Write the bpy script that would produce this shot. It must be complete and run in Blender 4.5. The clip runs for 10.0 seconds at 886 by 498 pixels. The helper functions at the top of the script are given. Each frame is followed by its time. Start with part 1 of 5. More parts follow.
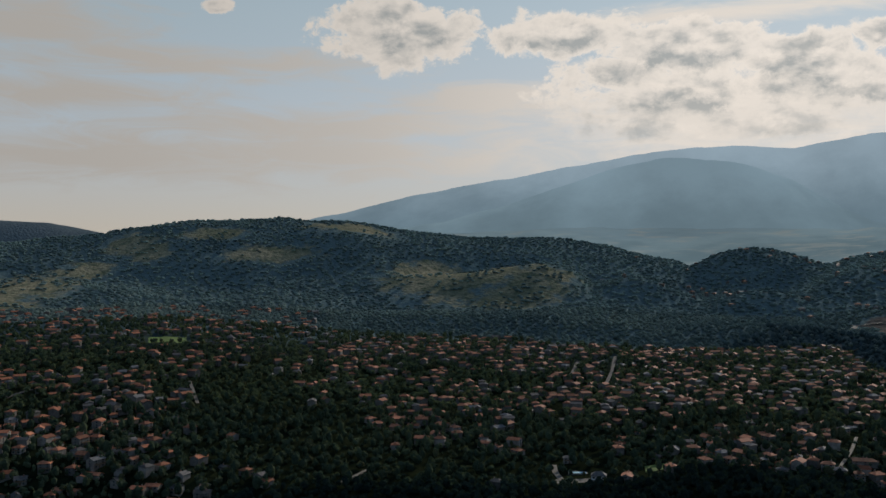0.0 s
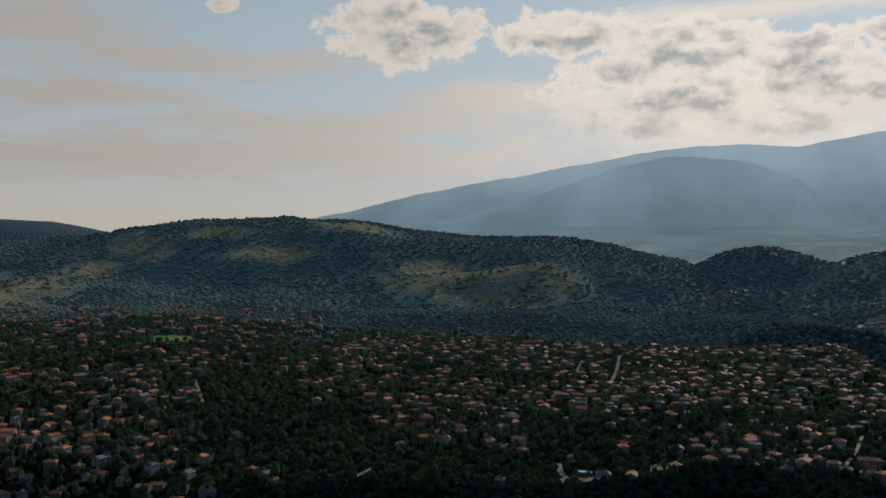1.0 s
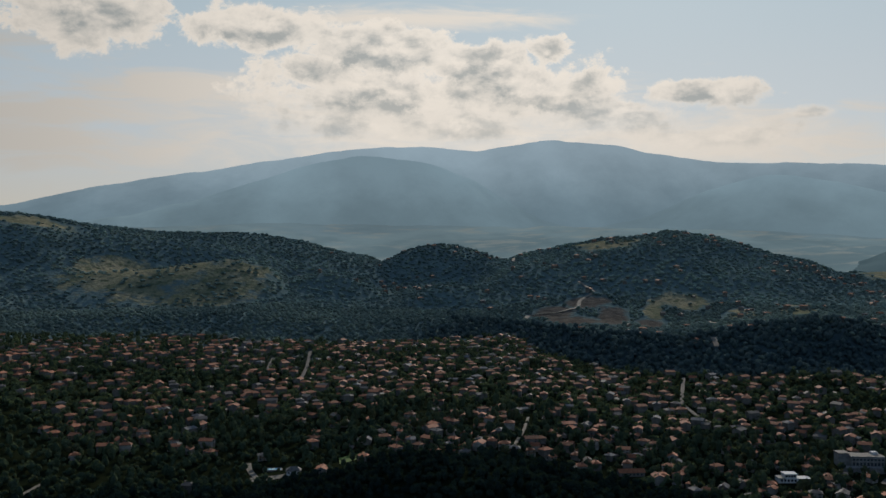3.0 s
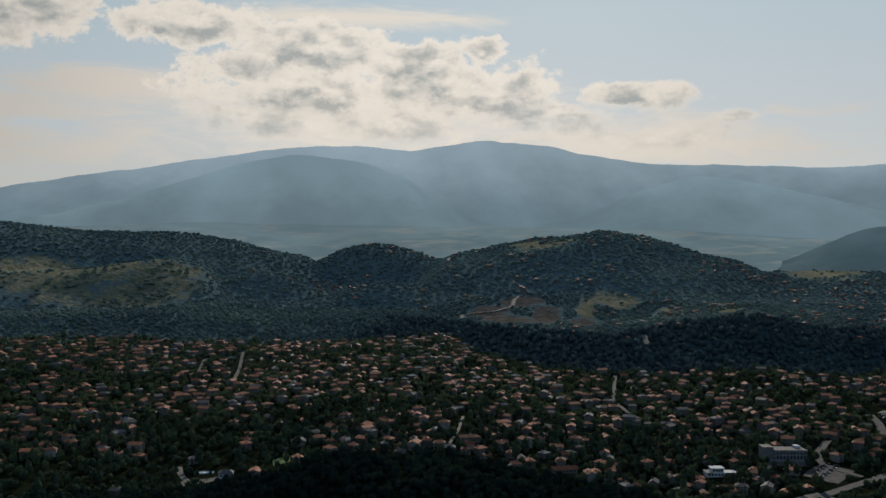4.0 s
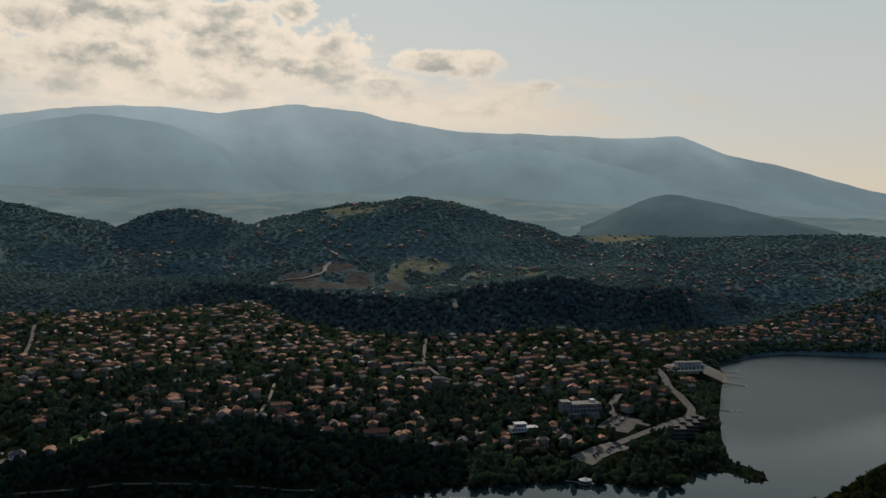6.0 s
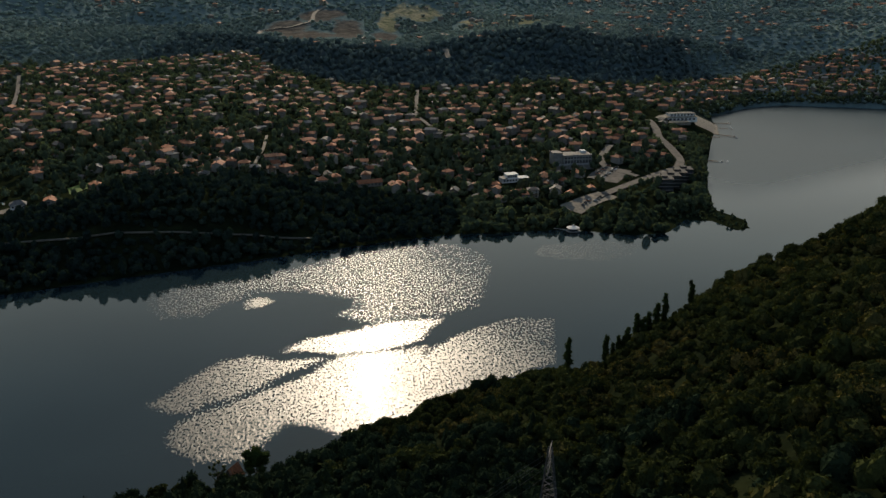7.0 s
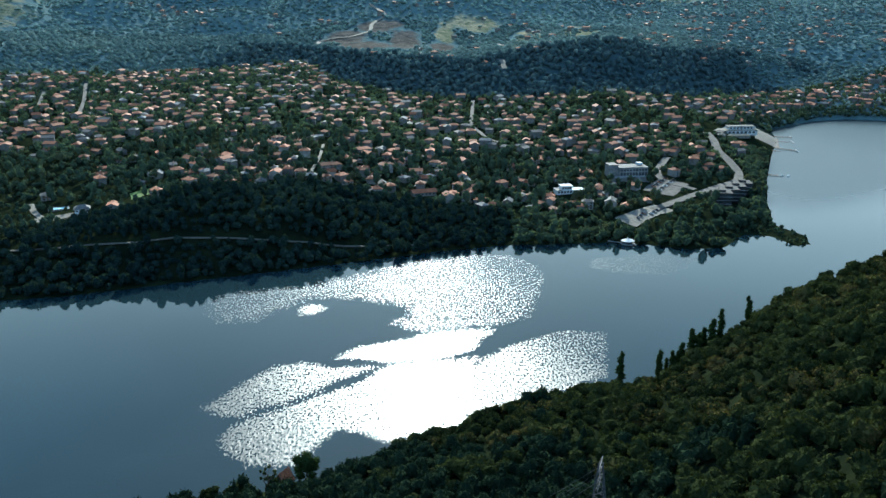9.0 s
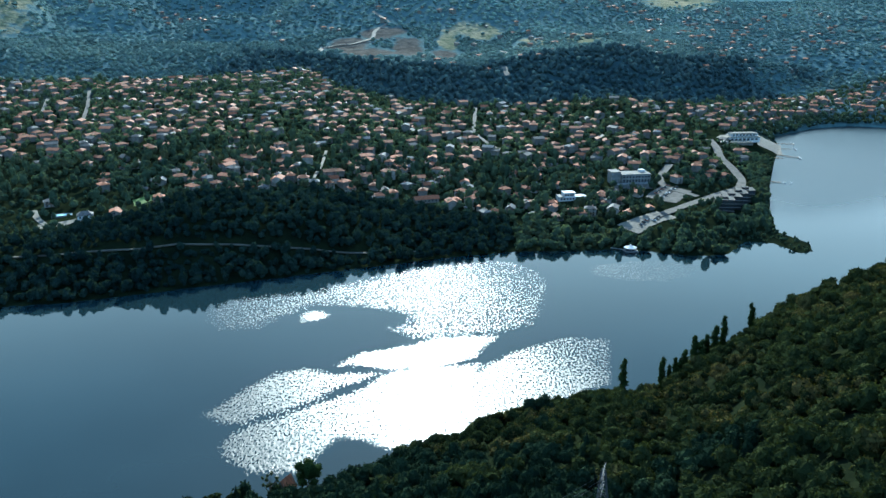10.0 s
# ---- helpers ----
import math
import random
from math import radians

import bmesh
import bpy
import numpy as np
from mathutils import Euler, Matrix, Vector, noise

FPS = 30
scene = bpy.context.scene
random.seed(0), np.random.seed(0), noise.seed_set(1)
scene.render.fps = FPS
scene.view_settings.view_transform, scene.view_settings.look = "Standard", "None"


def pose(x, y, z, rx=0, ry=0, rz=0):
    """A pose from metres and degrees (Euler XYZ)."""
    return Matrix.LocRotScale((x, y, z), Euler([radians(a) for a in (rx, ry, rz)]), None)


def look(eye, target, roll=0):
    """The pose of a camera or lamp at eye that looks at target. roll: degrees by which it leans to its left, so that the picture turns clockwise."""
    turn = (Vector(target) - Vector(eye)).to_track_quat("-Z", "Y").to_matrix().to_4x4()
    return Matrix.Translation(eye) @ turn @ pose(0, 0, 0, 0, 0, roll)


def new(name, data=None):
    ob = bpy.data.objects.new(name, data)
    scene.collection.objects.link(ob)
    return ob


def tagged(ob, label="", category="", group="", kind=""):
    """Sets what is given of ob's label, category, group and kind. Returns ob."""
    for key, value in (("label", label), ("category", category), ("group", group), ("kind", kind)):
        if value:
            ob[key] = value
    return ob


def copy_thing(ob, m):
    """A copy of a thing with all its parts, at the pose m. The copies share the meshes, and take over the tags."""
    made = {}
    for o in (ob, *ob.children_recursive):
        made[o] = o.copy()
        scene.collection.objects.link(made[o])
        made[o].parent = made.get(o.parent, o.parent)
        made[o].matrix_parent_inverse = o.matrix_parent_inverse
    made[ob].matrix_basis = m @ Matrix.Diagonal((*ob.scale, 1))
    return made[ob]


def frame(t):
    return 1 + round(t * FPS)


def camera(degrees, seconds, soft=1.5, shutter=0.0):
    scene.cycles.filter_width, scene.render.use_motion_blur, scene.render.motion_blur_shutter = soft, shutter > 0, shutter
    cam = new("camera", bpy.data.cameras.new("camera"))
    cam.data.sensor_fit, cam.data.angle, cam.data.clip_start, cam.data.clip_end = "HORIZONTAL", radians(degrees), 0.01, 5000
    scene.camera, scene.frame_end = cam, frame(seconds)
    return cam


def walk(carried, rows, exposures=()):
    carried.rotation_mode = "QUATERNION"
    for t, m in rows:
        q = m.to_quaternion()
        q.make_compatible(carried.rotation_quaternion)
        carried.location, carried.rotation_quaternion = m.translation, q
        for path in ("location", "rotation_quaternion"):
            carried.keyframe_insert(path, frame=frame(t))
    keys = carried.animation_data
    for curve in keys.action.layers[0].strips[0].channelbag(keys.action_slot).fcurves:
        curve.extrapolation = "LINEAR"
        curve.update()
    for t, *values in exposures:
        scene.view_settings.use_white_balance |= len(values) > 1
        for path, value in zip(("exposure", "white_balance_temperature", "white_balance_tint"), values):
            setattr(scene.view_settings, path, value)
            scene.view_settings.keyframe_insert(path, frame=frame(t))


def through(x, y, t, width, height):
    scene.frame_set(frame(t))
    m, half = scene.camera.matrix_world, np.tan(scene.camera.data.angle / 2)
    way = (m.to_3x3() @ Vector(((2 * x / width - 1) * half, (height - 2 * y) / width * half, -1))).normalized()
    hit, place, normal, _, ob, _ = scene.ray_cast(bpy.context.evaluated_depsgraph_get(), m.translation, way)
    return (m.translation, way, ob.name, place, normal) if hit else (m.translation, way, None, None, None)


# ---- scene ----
cam = camera(52.83, 10.0, soft=1.5)
H = 200.0
# seconds, bearing and tilt of a camera that hovers over the slope
TURNS = [
    (0.0, 0.000, 0.821),
    (0.5, 0.147, 0.785),
    (1.0, 0.303, 0.744),
    (1.5, -0.170, 0.674),
    (1.7, -2.853, 0.716),
    (2.0, -9.442, 0.624),
    (2.2, -13.888, 0.605),
    (3.5, -20.484, 0.513),
    (4.0, -23.519, 0.515),
    (4.5, -26.310, 0.440),
    (4.8, -27.007, 0.394),
    (5.0, -33.562, 0.353),
    (5.2, -35.244, 0.331),
    (6.3, -36.087, -4.900),
    (6.5, -36.075, -9.947),
    (6.7, -36.060, -13.950),
    (7.0, -36.069, -17.546),
    (7.5, -36.089, -17.376),
    (8.0, -36.149, -17.233),
    (8.3, -36.150, -17.160),
    (8.5, -32.596, -17.113),
    (9.0, -32.515, -16.891),
    (9.5, -32.427, -16.226),
    (10.0, -32.348, -16.461),
]
EXPOSURES = [(0.0, 0.0, 6300, 10), (5.2, 0.0, 6400, 8), (6.5, 0.1, 7400, 10), (7.0, 0.5, 7600, 9), (7.5, 1.05, 6900, 5), (8.0, 1.5, 6150, 0), (8.5, 1.74, 5650, -4), (9.0, 1.88, 5400, -6), (10.0, 2.02, 5050, -9)]
walk(cam, [(t, pose(0, 0, H, 90 + tilt, 0, yaw)) for t, yaw, tilt in TURNS], EXPOSURES)

# ---------------------------------------------------------------- sky, clouds and sun
SUN_AZ, SUN_EL = 31.0, 26.5


class Nodes:
    """Short hands for a node tree."""

    def __init__(self, tree):
        self.tree = tree
        tree.nodes.clear()

    def add(self, kind, **values):
        node = self.tree.nodes.new(kind)
        for key, value in values.items():
            setattr(node, key, value)
        return node

    def put(self, socket, value):
        if isinstance(value, bpy.types.NodeSocket):
            self.tree.links.new(value, socket)
        elif socket.type == "RGBA" and len(value) == 3:
            socket.default_value = (*value, 1)
        else:
            socket.default_value = value

    def math(self, op, a, b=0.0, c=0.0):
        node = self.add("ShaderNodeMath", operation=op)
        for socket, value in zip(node.inputs, (a, b, c)):
            self.put(socket, value)
        return node.outputs[0]

    def vec(self, op, a, b=(0, 0, 0)):
        node = self.add("ShaderNodeVectorMath", operation=op)
        self.put(node.inputs[0], a), self.put(node.inputs[1], b)
        return node.outputs["Value" if op == "LENGTH" else "Vector"]

    def ramp(self, value, a, b, lo=0.0, hi=1.0, soft=True):
        node = self.add("ShaderNodeMapRange", interpolation_type="SMOOTHSTEP" if soft else "LINEAR")
        for socket, v in zip(node.inputs, (value, a, b, lo, hi)):
            self.put(socket, v)
        return node.outputs[0]

    def mix(self, factor, a, b, blend="MIX"):
        node = self.add("ShaderNodeMix", data_type="RGBA", blend_type=blend)
        self.put(node.inputs[0], factor), self.put(node.inputs[6], a), self.put(node.inputs[7], b)
        return node.outputs[2]

    def noise(self, vector, scale, detail=4.0, rough=0.55, distort=0.0):
        node = self.add("ShaderNodeTexNoise")
        self.put(node.inputs["Vector"], vector)
        for key, v in (("Scale", scale), ("Detail", detail), ("Roughness", rough), ("Distortion", distort)):
            node.inputs[key].default_value = v
        return node.outputs[0]

    def place(self):
        return self.add("ShaderNodeNewGeometry").outputs["Position"]


def build_world():
    world = bpy.data.worlds.new("sky")
    world.use_nodes = True
    scene.world = world
    n = Nodes(world.node_tree)
    sky = n.add("ShaderNodeTexSky", sky_type="NISHITA", sun_disc=False)
    sky.sun_elevation, sky.sun_rotation = radians(SUN_EL), radians(SUN_AZ)
    sky.altitude, sky.air_density, sky.dust_density, sky.ozone_density = 800, 1.0, 0.7, 1.2
    split = n.add("ShaderNodeSeparateXYZ")
    n.put(split.inputs[0], n.add("ShaderNodeTexCoord").outputs["Generated"])
    x, y, z = split.outputs
    az = n.math("MULTIPLY", n.math("ARCTAN2", x, y), 57.2958)
    el = n.math("MULTIPLY", n.math("ARCSINE", z), 57.2958)
    join = n.add("ShaderNodeCombineXYZ")
    n.put(join.inputs[0], az), n.put(join.inputs[1], el)
    p = join.outputs[0]

    def blobs(q, rows):
        total = None
        for a, e, wide, high in rows:
            d = n.vec("LENGTH", n.vec("MULTIPLY", n.vec("SUBTRACT", q, (a, e, 0)), (1 / wide, 1 / high, 0)))
            v = n.math("SUBTRACT", 1.0, d)
            total = v if total is None else n.math("SMOOTH_MAX", total, v, 0.2)
        return n.math("MAXIMUM", total, -1.2)

    heap_rows = [(7.4, 14.2, 4.2, 1.09), (15.4, 12.9, 4.9, 1.45), (11.2, 11.6, 3.1, 1.23), (14.0, 10.1, 5.8, 1.89), (21.9, 12.3, 4.4, 1.31), (26.1, 12.8, 1.2, 0.87), (24.1, 10.4, 5.4, 1.82), (28.8, 10.4, 2.2, 1.63), (30.2, 8.6, 3.6, 1.38), (12.6, 8.4, 4.0, 1.16), (20.5, 8.2, 7.3, 1.23), (35.2, 10.0, 3.3, 0.73), (37.6, 7.3, 5.4, 0.94), (42.0, 8.6, 1.5, 0.36), (-2.9, 14.5, 4.2, 1.82), (-14.1, 15.6, 0.9, 0.33), (-1.2, 14.1, 2.2, 0.73)]

    def density(q):
        """Heaped clouds: lumps with round billows on them and torn edges."""
        billow = n.add("ShaderNodeTexVoronoi", feature="SMOOTH_F1", normalize=True)
        warp = n.add("ShaderNodeTexNoise")
        n.put(warp.inputs["Vector"], q)
        warp.inputs["Scale"].default_value, warp.inputs["Detail"].default_value = 0.55, 5.0
        bent = n.vec("ADD", n.vec("MULTIPLY", q, (1, 1.2, 1)), n.vec("MULTIPLY", n.vec("SUBTRACT", warp.outputs["Color"], (0.5, 0.5, 0.5)), (2.2, 1.8, 0)))
        n.put(billow.inputs["Vector"], bent)
        for key, v in (("Scale", 0.6), ("Detail", 6.0), ("Roughness", 0.62), ("Lacunarity", 2.2), ("Smoothness", 0.22)):
            billow.inputs[key].default_value = v
        puff = n.math("SUBTRACT", 0.42, billow.outputs["Distance"])
        wisp = n.math("SUBTRACT", n.noise(n.vec("MULTIPLY", q, (1, 1.5, 1)), 0.22, 10.0, 0.64, 0.4), 0.5)
        return n.math("ADD", n.math("ADD", blobs(q, heap_rows), 0.06), n.math("ADD", n.math("MULTIPLY", puff, 2.3), n.math("MULTIPLY", wisp, 2.2)))

    dense = density(p)
    near_by = density(n.vec("ADD", p, (0.12, 0.4, 0)))
    heap_mask = n.math("MULTIPLY", n.ramp(dense, -0.05, n.ramp(el, 7.5, 11.0, 1.0, 0.3)), n.ramp(el, 6.5, 10.5, 0.55, 0.94))
    fine = n.ramp(n.math("SUBTRACT", dense, near_by), -0.5, 0.5, 1.0, 0.0)
    thick = n.ramp(dense, 0.12, 1.0)
    folds = n.ramp(n.noise(n.vec("ADD", n.vec("MULTIPLY", p, (1, 1.7, 1)), (3.1, 0.4, 0)), 0.46, 8.0, 0.54, 0.12), 0.37, 0.68)
    core = n.math("MULTIPLY", n.math("MULTIPLY", thick, n.ramp(el, 6.5, 9.5, 0.5, 1.0)), n.math("ADD", n.math("MULTIPLY", folds, 0.9), n.math("MULTIPLY", fine, 0.55)))
    # veils in long streaks
    sheets = blobs(p, [(-18.7, 12.2, 11.6, 0.87), (-24.7, 13.6, 5.4, 1.45), (-23.5, 9.9, 8.0, 1.09), (-6.7, 8.6, 10.5, 0.94), (3.7, 10.1, 4.9, 0.87), (-21.0, 6.4, 12.3, 1.45), (-8.1, 6.8, 15.2, 1.23), (16.9, 15.0, 7.6, 0.44), (2.9, 10.3, 6.5, 0.87), (17.6, 9.1, 10.9, 2.54), (36.6, 7.1, 9.4, 1.45), (18.2, 15.0, 6.5, 0.58)])
    streak = n.math("SUBTRACT", n.noise(n.vec("MULTIPLY", p, (0.3, 1.5, 1)), 0.5, 10.0, 0.62, 0.9), 0.5)
    sheet = n.math("ADD", sheets, n.math("MULTIPLY", streak, 3.2))
    sheet_mask = n.math("MULTIPLY", n.ramp(sheet, -0.75, 0.75), 0.92)
    # thin high haze on the sun's side evens out the blue
    away = n.math("ABSOLUTE", n.math("SUBTRACT", az, 18.0))
    sunward = n.math("MULTIPLY", n.ramp(away, 50, 95, 0.9, 0.05), n.ramp(el, 18, 50, 1.0, 0.25))
    horizon = n.mix(n.ramp(az, -30, 40), (4.3, 3.7, 3.15), (5.3, 4.75, 4.2))
    pale = n.mix(n.ramp(el, 1.0, 9.0), horizon, n.mix(n.ramp(az, -25, 15), (3.9, 4.2, 4.35), (4.9, 5.05, 5.05)))
    pale = n.mix(n.ramp(el, 7.0, 18.0), pale, n.mix(n.ramp(az, -25, 20), (3.3, 3.95, 4.1), (4.25, 5.0, 5.25)))
    pale = n.mix(n.ramp(el, 15.0, 27.0), pale, (1.65, 2.55, 3.3))
    base = n.mix(sunward, n.vec("MULTIPLY", sky.outputs[0], (1.25, 1.25, 1.25)), pale)
    bright = n.ramp(n.math("ABSOLUTE", n.math("SUBTRACT", az, 22.0)), 0, 50, 1.0, 0.64)
    lit = n.vec("SCALE", (8.7, 7.75, 6.7))
    n.put(lit.node.inputs["Scale"], bright)
    veil = n.mix(sheet_mask, base, n.mix(n.ramp(az, -8, 14), n.vec("MULTIPLY", lit, (0.72, 0.735, 0.75)), n.vec("MULTIPLY", lit, (0.9, 0.9, 0.9))))
    shade = n.mix(n.math("MINIMUM", core, 1.0), lit, n.vec("MULTIPLY", lit, (0.46, 0.52, 0.57)))
    colour = n.mix(heap_mask, veil, shade)
    back = n.add("ShaderNodeBackground")
    n.put(back.inputs[0], colour)
    back.inputs[1].default_value = 0.10
    n.put(n.add("ShaderNodeOutputWorld").inputs[0], back.outputs[0])


build_world()
sun = new("sun", bpy.data.lights.new("sun", "SUN"))
sun.data.energy, sun.data.angle, sun.data.color = 3.0, radians(0.6), (1.0, 0.9, 0.78)
sun.matrix_world = look((0, 0, 0), tuple(-c for c in (math.sin(radians(SUN_AZ)) * math.cos(radians(SUN_EL)),
                                                   math.cos(radians(SUN_AZ)) * math.cos(radians(SUN_EL)), math.sin(radians(SUN_EL)))))

# ---------------------------------------------------------------- materials
def material(name):
    m = bpy.data.materials.new(name)
    m.use_nodes = True
    return m, Nodes(m.node_tree)


def finish(n, shader):
    n.put(n.add("ShaderNodeOutputMaterial").inputs[0], shader)


def principled(n, colour, rough=0.8, bump=None, strength=0.4, size=0.3, metal=0.0, specular=0.5):
    b = n.add("ShaderNodeBsdfPrincipled")
    n.put(b.inputs["Base Color"], colour), n.put(b.inputs["Roughness"], rough)
    b.inputs["Metallic"].default_value = metal
    n.put(b.inputs["Specular IOR Level"], specular)
    if bump is not None:
        k = n.add("ShaderNodeBump")
        k.inputs["Strength"].default_value, k.inputs["Distance"].default_value = strength, size
        n.put(k.inputs["Height"], bump), n.put(b.inputs["Normal"], k.outputs[0])
    return b.outputs[0]


def surface(name, a, b, size=2.0, rough=0.85, bump=0.3, depth=0.05, random_tint=0.0, specular=0.12):
    """Two tones mixed by coarse stains and fine grain, with a little relief."""
    m, n = material(name)
    p = n.place()
    stain, grain = n.noise(p, 1 / size, 4.0), n.noise(p, 7 / size, 5.0, 0.65)
    f = n.ramp(n.math("ADD", n.math("MULTIPLY", stain, 0.65), n.math("MULTIPLY", grain, 0.35)), 0.35, 0.65)
    colour = n.mix(f, a, b)
    if random_tint:
        tint = n.ramp(n.add("ShaderNodeObjectInfo").outputs["Random"], 0, 1, 1 - random_tint, 1 + random_tint * 0.6, False)
        colour = n.vec("SCALE", colour)
        n.put(colour.node.inputs["Scale"], tint)
    finish(n, principled(n, colour, rough, grain, bump, depth, specular=specular))
    return m


def leaf_material(name, dark, light, through=0.3, dry=None, passed=(1.2, 1.25, 0.6), grain=0.5, single=0.55, stand=0.012):
    """Leaves: each clump has its own green, and some light passes through."""
    m, n = material(name)
    p = n.place()
    island = n.add("ShaderNodeNewGeometry").outputs["Random Per Island"]
    drift = n.noise(p, stand, 4.0)
    f = n.math("ADD", n.math("MULTIPLY", island, single), n.math("MULTIPLY", n.ramp(drift, 0.36, 0.64), 1 - single))
    colour = n.mix(f, dark, light)
    if dry:
        colour = n.mix(n.ramp(n.math("ADD", n.noise(p, 0.03, 3.0), n.math("MULTIPLY", island, 0.25)), 0.68, 0.88), colour, dry)
    fine = n.noise(p, 1.6, 4.0, 0.7)
    colour = n.mix(grain, colour, n.mix(n.ramp(fine, 0.3, 0.7), (0.35, 0.35, 0.35), (1.3, 1.3, 1.2)), "MULTIPLY")
    front = principled(n, colour, 1.0, fine, 0.6, 0.5, specular=0.0)
    behind = n.add("ShaderNodeBsdfTranslucent")
    n.put(behind.inputs[0], n.mix(1.0, colour, passed, "MULTIPLY"))
    mix = n.add("ShaderNodeMixShader")
    mix.inputs[0].default_value = through
    n.put(mix.inputs[1], front), n.put(mix.inputs[2], behind.outputs[0])
    finish(n, mix.outputs[0])
    return m


def ground_material():
    m, n = material("ground")
    p = n.place()
    dry = n.add("ShaderNodeAttribute", attribute_name="meadow").outputs["Fac"]
    bare = n.add("ShaderNodeAttribute", attribute_name="bare").outputs["Fac"]
    big, mid, fine = n.noise(p, 0.012, 5.0, 0.6), n.noise(p, 0.06, 5.0, 0.65), n.noise(p, 0.5, 4.0, 0.7)
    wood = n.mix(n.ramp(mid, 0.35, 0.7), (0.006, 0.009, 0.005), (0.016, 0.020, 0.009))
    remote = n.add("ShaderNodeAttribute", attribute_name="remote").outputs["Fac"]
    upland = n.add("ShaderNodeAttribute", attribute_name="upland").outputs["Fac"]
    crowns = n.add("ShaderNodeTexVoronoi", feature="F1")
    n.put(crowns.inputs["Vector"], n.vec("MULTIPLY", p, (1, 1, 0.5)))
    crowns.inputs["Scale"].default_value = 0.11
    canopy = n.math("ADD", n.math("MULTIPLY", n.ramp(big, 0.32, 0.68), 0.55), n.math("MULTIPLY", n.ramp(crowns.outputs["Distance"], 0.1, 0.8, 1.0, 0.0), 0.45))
    # upland canopy, with blue distance haze painted into its base colour
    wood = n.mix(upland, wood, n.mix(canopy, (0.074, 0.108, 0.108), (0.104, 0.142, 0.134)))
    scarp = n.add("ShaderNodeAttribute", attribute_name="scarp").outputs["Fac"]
    # dark scarp wood, its shadow side and blue haze mixed into the colour
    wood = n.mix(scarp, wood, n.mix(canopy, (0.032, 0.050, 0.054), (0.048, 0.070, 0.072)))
    # farthest ground: a stronger haze tint painted over the woods
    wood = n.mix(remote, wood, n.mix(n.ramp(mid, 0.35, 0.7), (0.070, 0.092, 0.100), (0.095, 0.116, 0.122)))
    grass = n.mix(n.ramp(big, 0.35, 0.65), (0.135, 0.135, 0.084), (0.235, 0.205, 0.130))
    grass = n.mix(n.ramp(mid, 0.48, 0.64), grass, (0.075, 0.088, 0.052))
    earth = n.mix(n.ramp(mid, 0.35, 0.65), (0.060, 0.054, 0.046), (0.110, 0.097, 0.080))
    edge = n.math("MULTIPLY", n.math("SUBTRACT", n.noise(p, 0.02, 6.0, 0.7), 0.5), n.ramp(n.math("MAXIMUM", dry, bare), 0.05, 0.3, 0.0, 1.5))
    colour = n.mix(n.ramp(n.math("ADD", dry, edge), 0.40, 0.60), wood, grass)
    colour = n.mix(n.ramp(n.math("ADD", bare, n.math("MULTIPLY", edge, 0.6)), 0.42, 0.58), colour, earth)
    finish(n, principled(n, colour, 0.95, n.math("ADD", n.math("ADD", mid, n.math("MULTIPLY", fine, 0.4)), n.math("MULTIPLY", n.math("MULTIPLY", crowns.outputs["Distance"], upland), -2.2)), 0.6, 1.6, specular=0.0))
    return m


def water_material():
    """Still lake water with wind-ruffled patches; the ruffle lies on the sheet as an attribute."""
    m, n = material("lake_water")
    p = n.place()
    ruffle = n.add("ShaderNodeAttribute", attribute_name="ruffle").outputs["Fac"]
    breeze = n.add("ShaderNodeAttribute", attribute_name="breeze").outputs["Fac"]
    force = n.add("ShaderNodeAttribute", attribute_name="force").outputs["Fac"]
    turn = n.add("ShaderNodeVectorRotate", rotation_type="Z_AXIS")
    n.put(turn.inputs["Vector"], p)
    turn.inputs["Angle"].default_value = radians(31)
    along = n.vec("MULTIPLY", turn.outputs[0], (1, 0.5, 1))
    tear = n.math("MULTIPLY", n.math("SUBTRACT", n.noise(n.vec("MULTIPLY", p, (1, 1.5, 1)), 0.10, 6.0, 0.75, 0.5), 0.5), 0.45)
    rough = n.ramp(n.math("ADD", ruffle, n.math("ADD", tear, n.math("MULTIPLY", n.math("SUBTRACT", n.noise(along, 0.95, 1.0, 0.5), 0.5), n.ramp(ruffle, 0.0, 0.12, 0.0, 2.7, False)))), 0.46, 0.54)
    waves = n.noise(n.vec("MULTIPLY", along, (1, 1.1, 1)), 0.62, 2.0, 0.6)
    k = n.add("ShaderNodeBump")
    k.inputs["Distance"].default_value = 0.24
    n.put(k.inputs["Height"], waves), n.put(k.inputs["Strength"], n.math("ADD", n.math("MULTIPLY", n.ramp(rough, 0, 1, 0.012, 1.0, False), force), n.math("MULTIPLY", breeze, 0.5)))
    b = n.add("ShaderNodeBsdfPrincipled")
    deep = n.mix(n.ramp(n.noise(p, 0.006, 3.0), 0.3, 0.7), (0.007, 0.015, 0.018), (0.012, 0.023, 0.027))
    n.put(b.inputs["Base Color"], deep)
    n.put(b.inputs["Roughness"], n.math("MAXIMUM", n.ramp(n.math("MULTIPLY", rough, force), 0, 1, 0.025, 0.37, False), n.math("MULTIPLY", breeze, 0.3)))
    b.inputs["IOR"].default_value = 1.333
    n.put(b.inputs["Specular IOR Level"], n.ramp(rough, 0, 1, 0.28, 0.19, False))
    n.put(b.inputs["Normal"], k.outputs[0])
    finish(n, b.outputs[0])
    return m


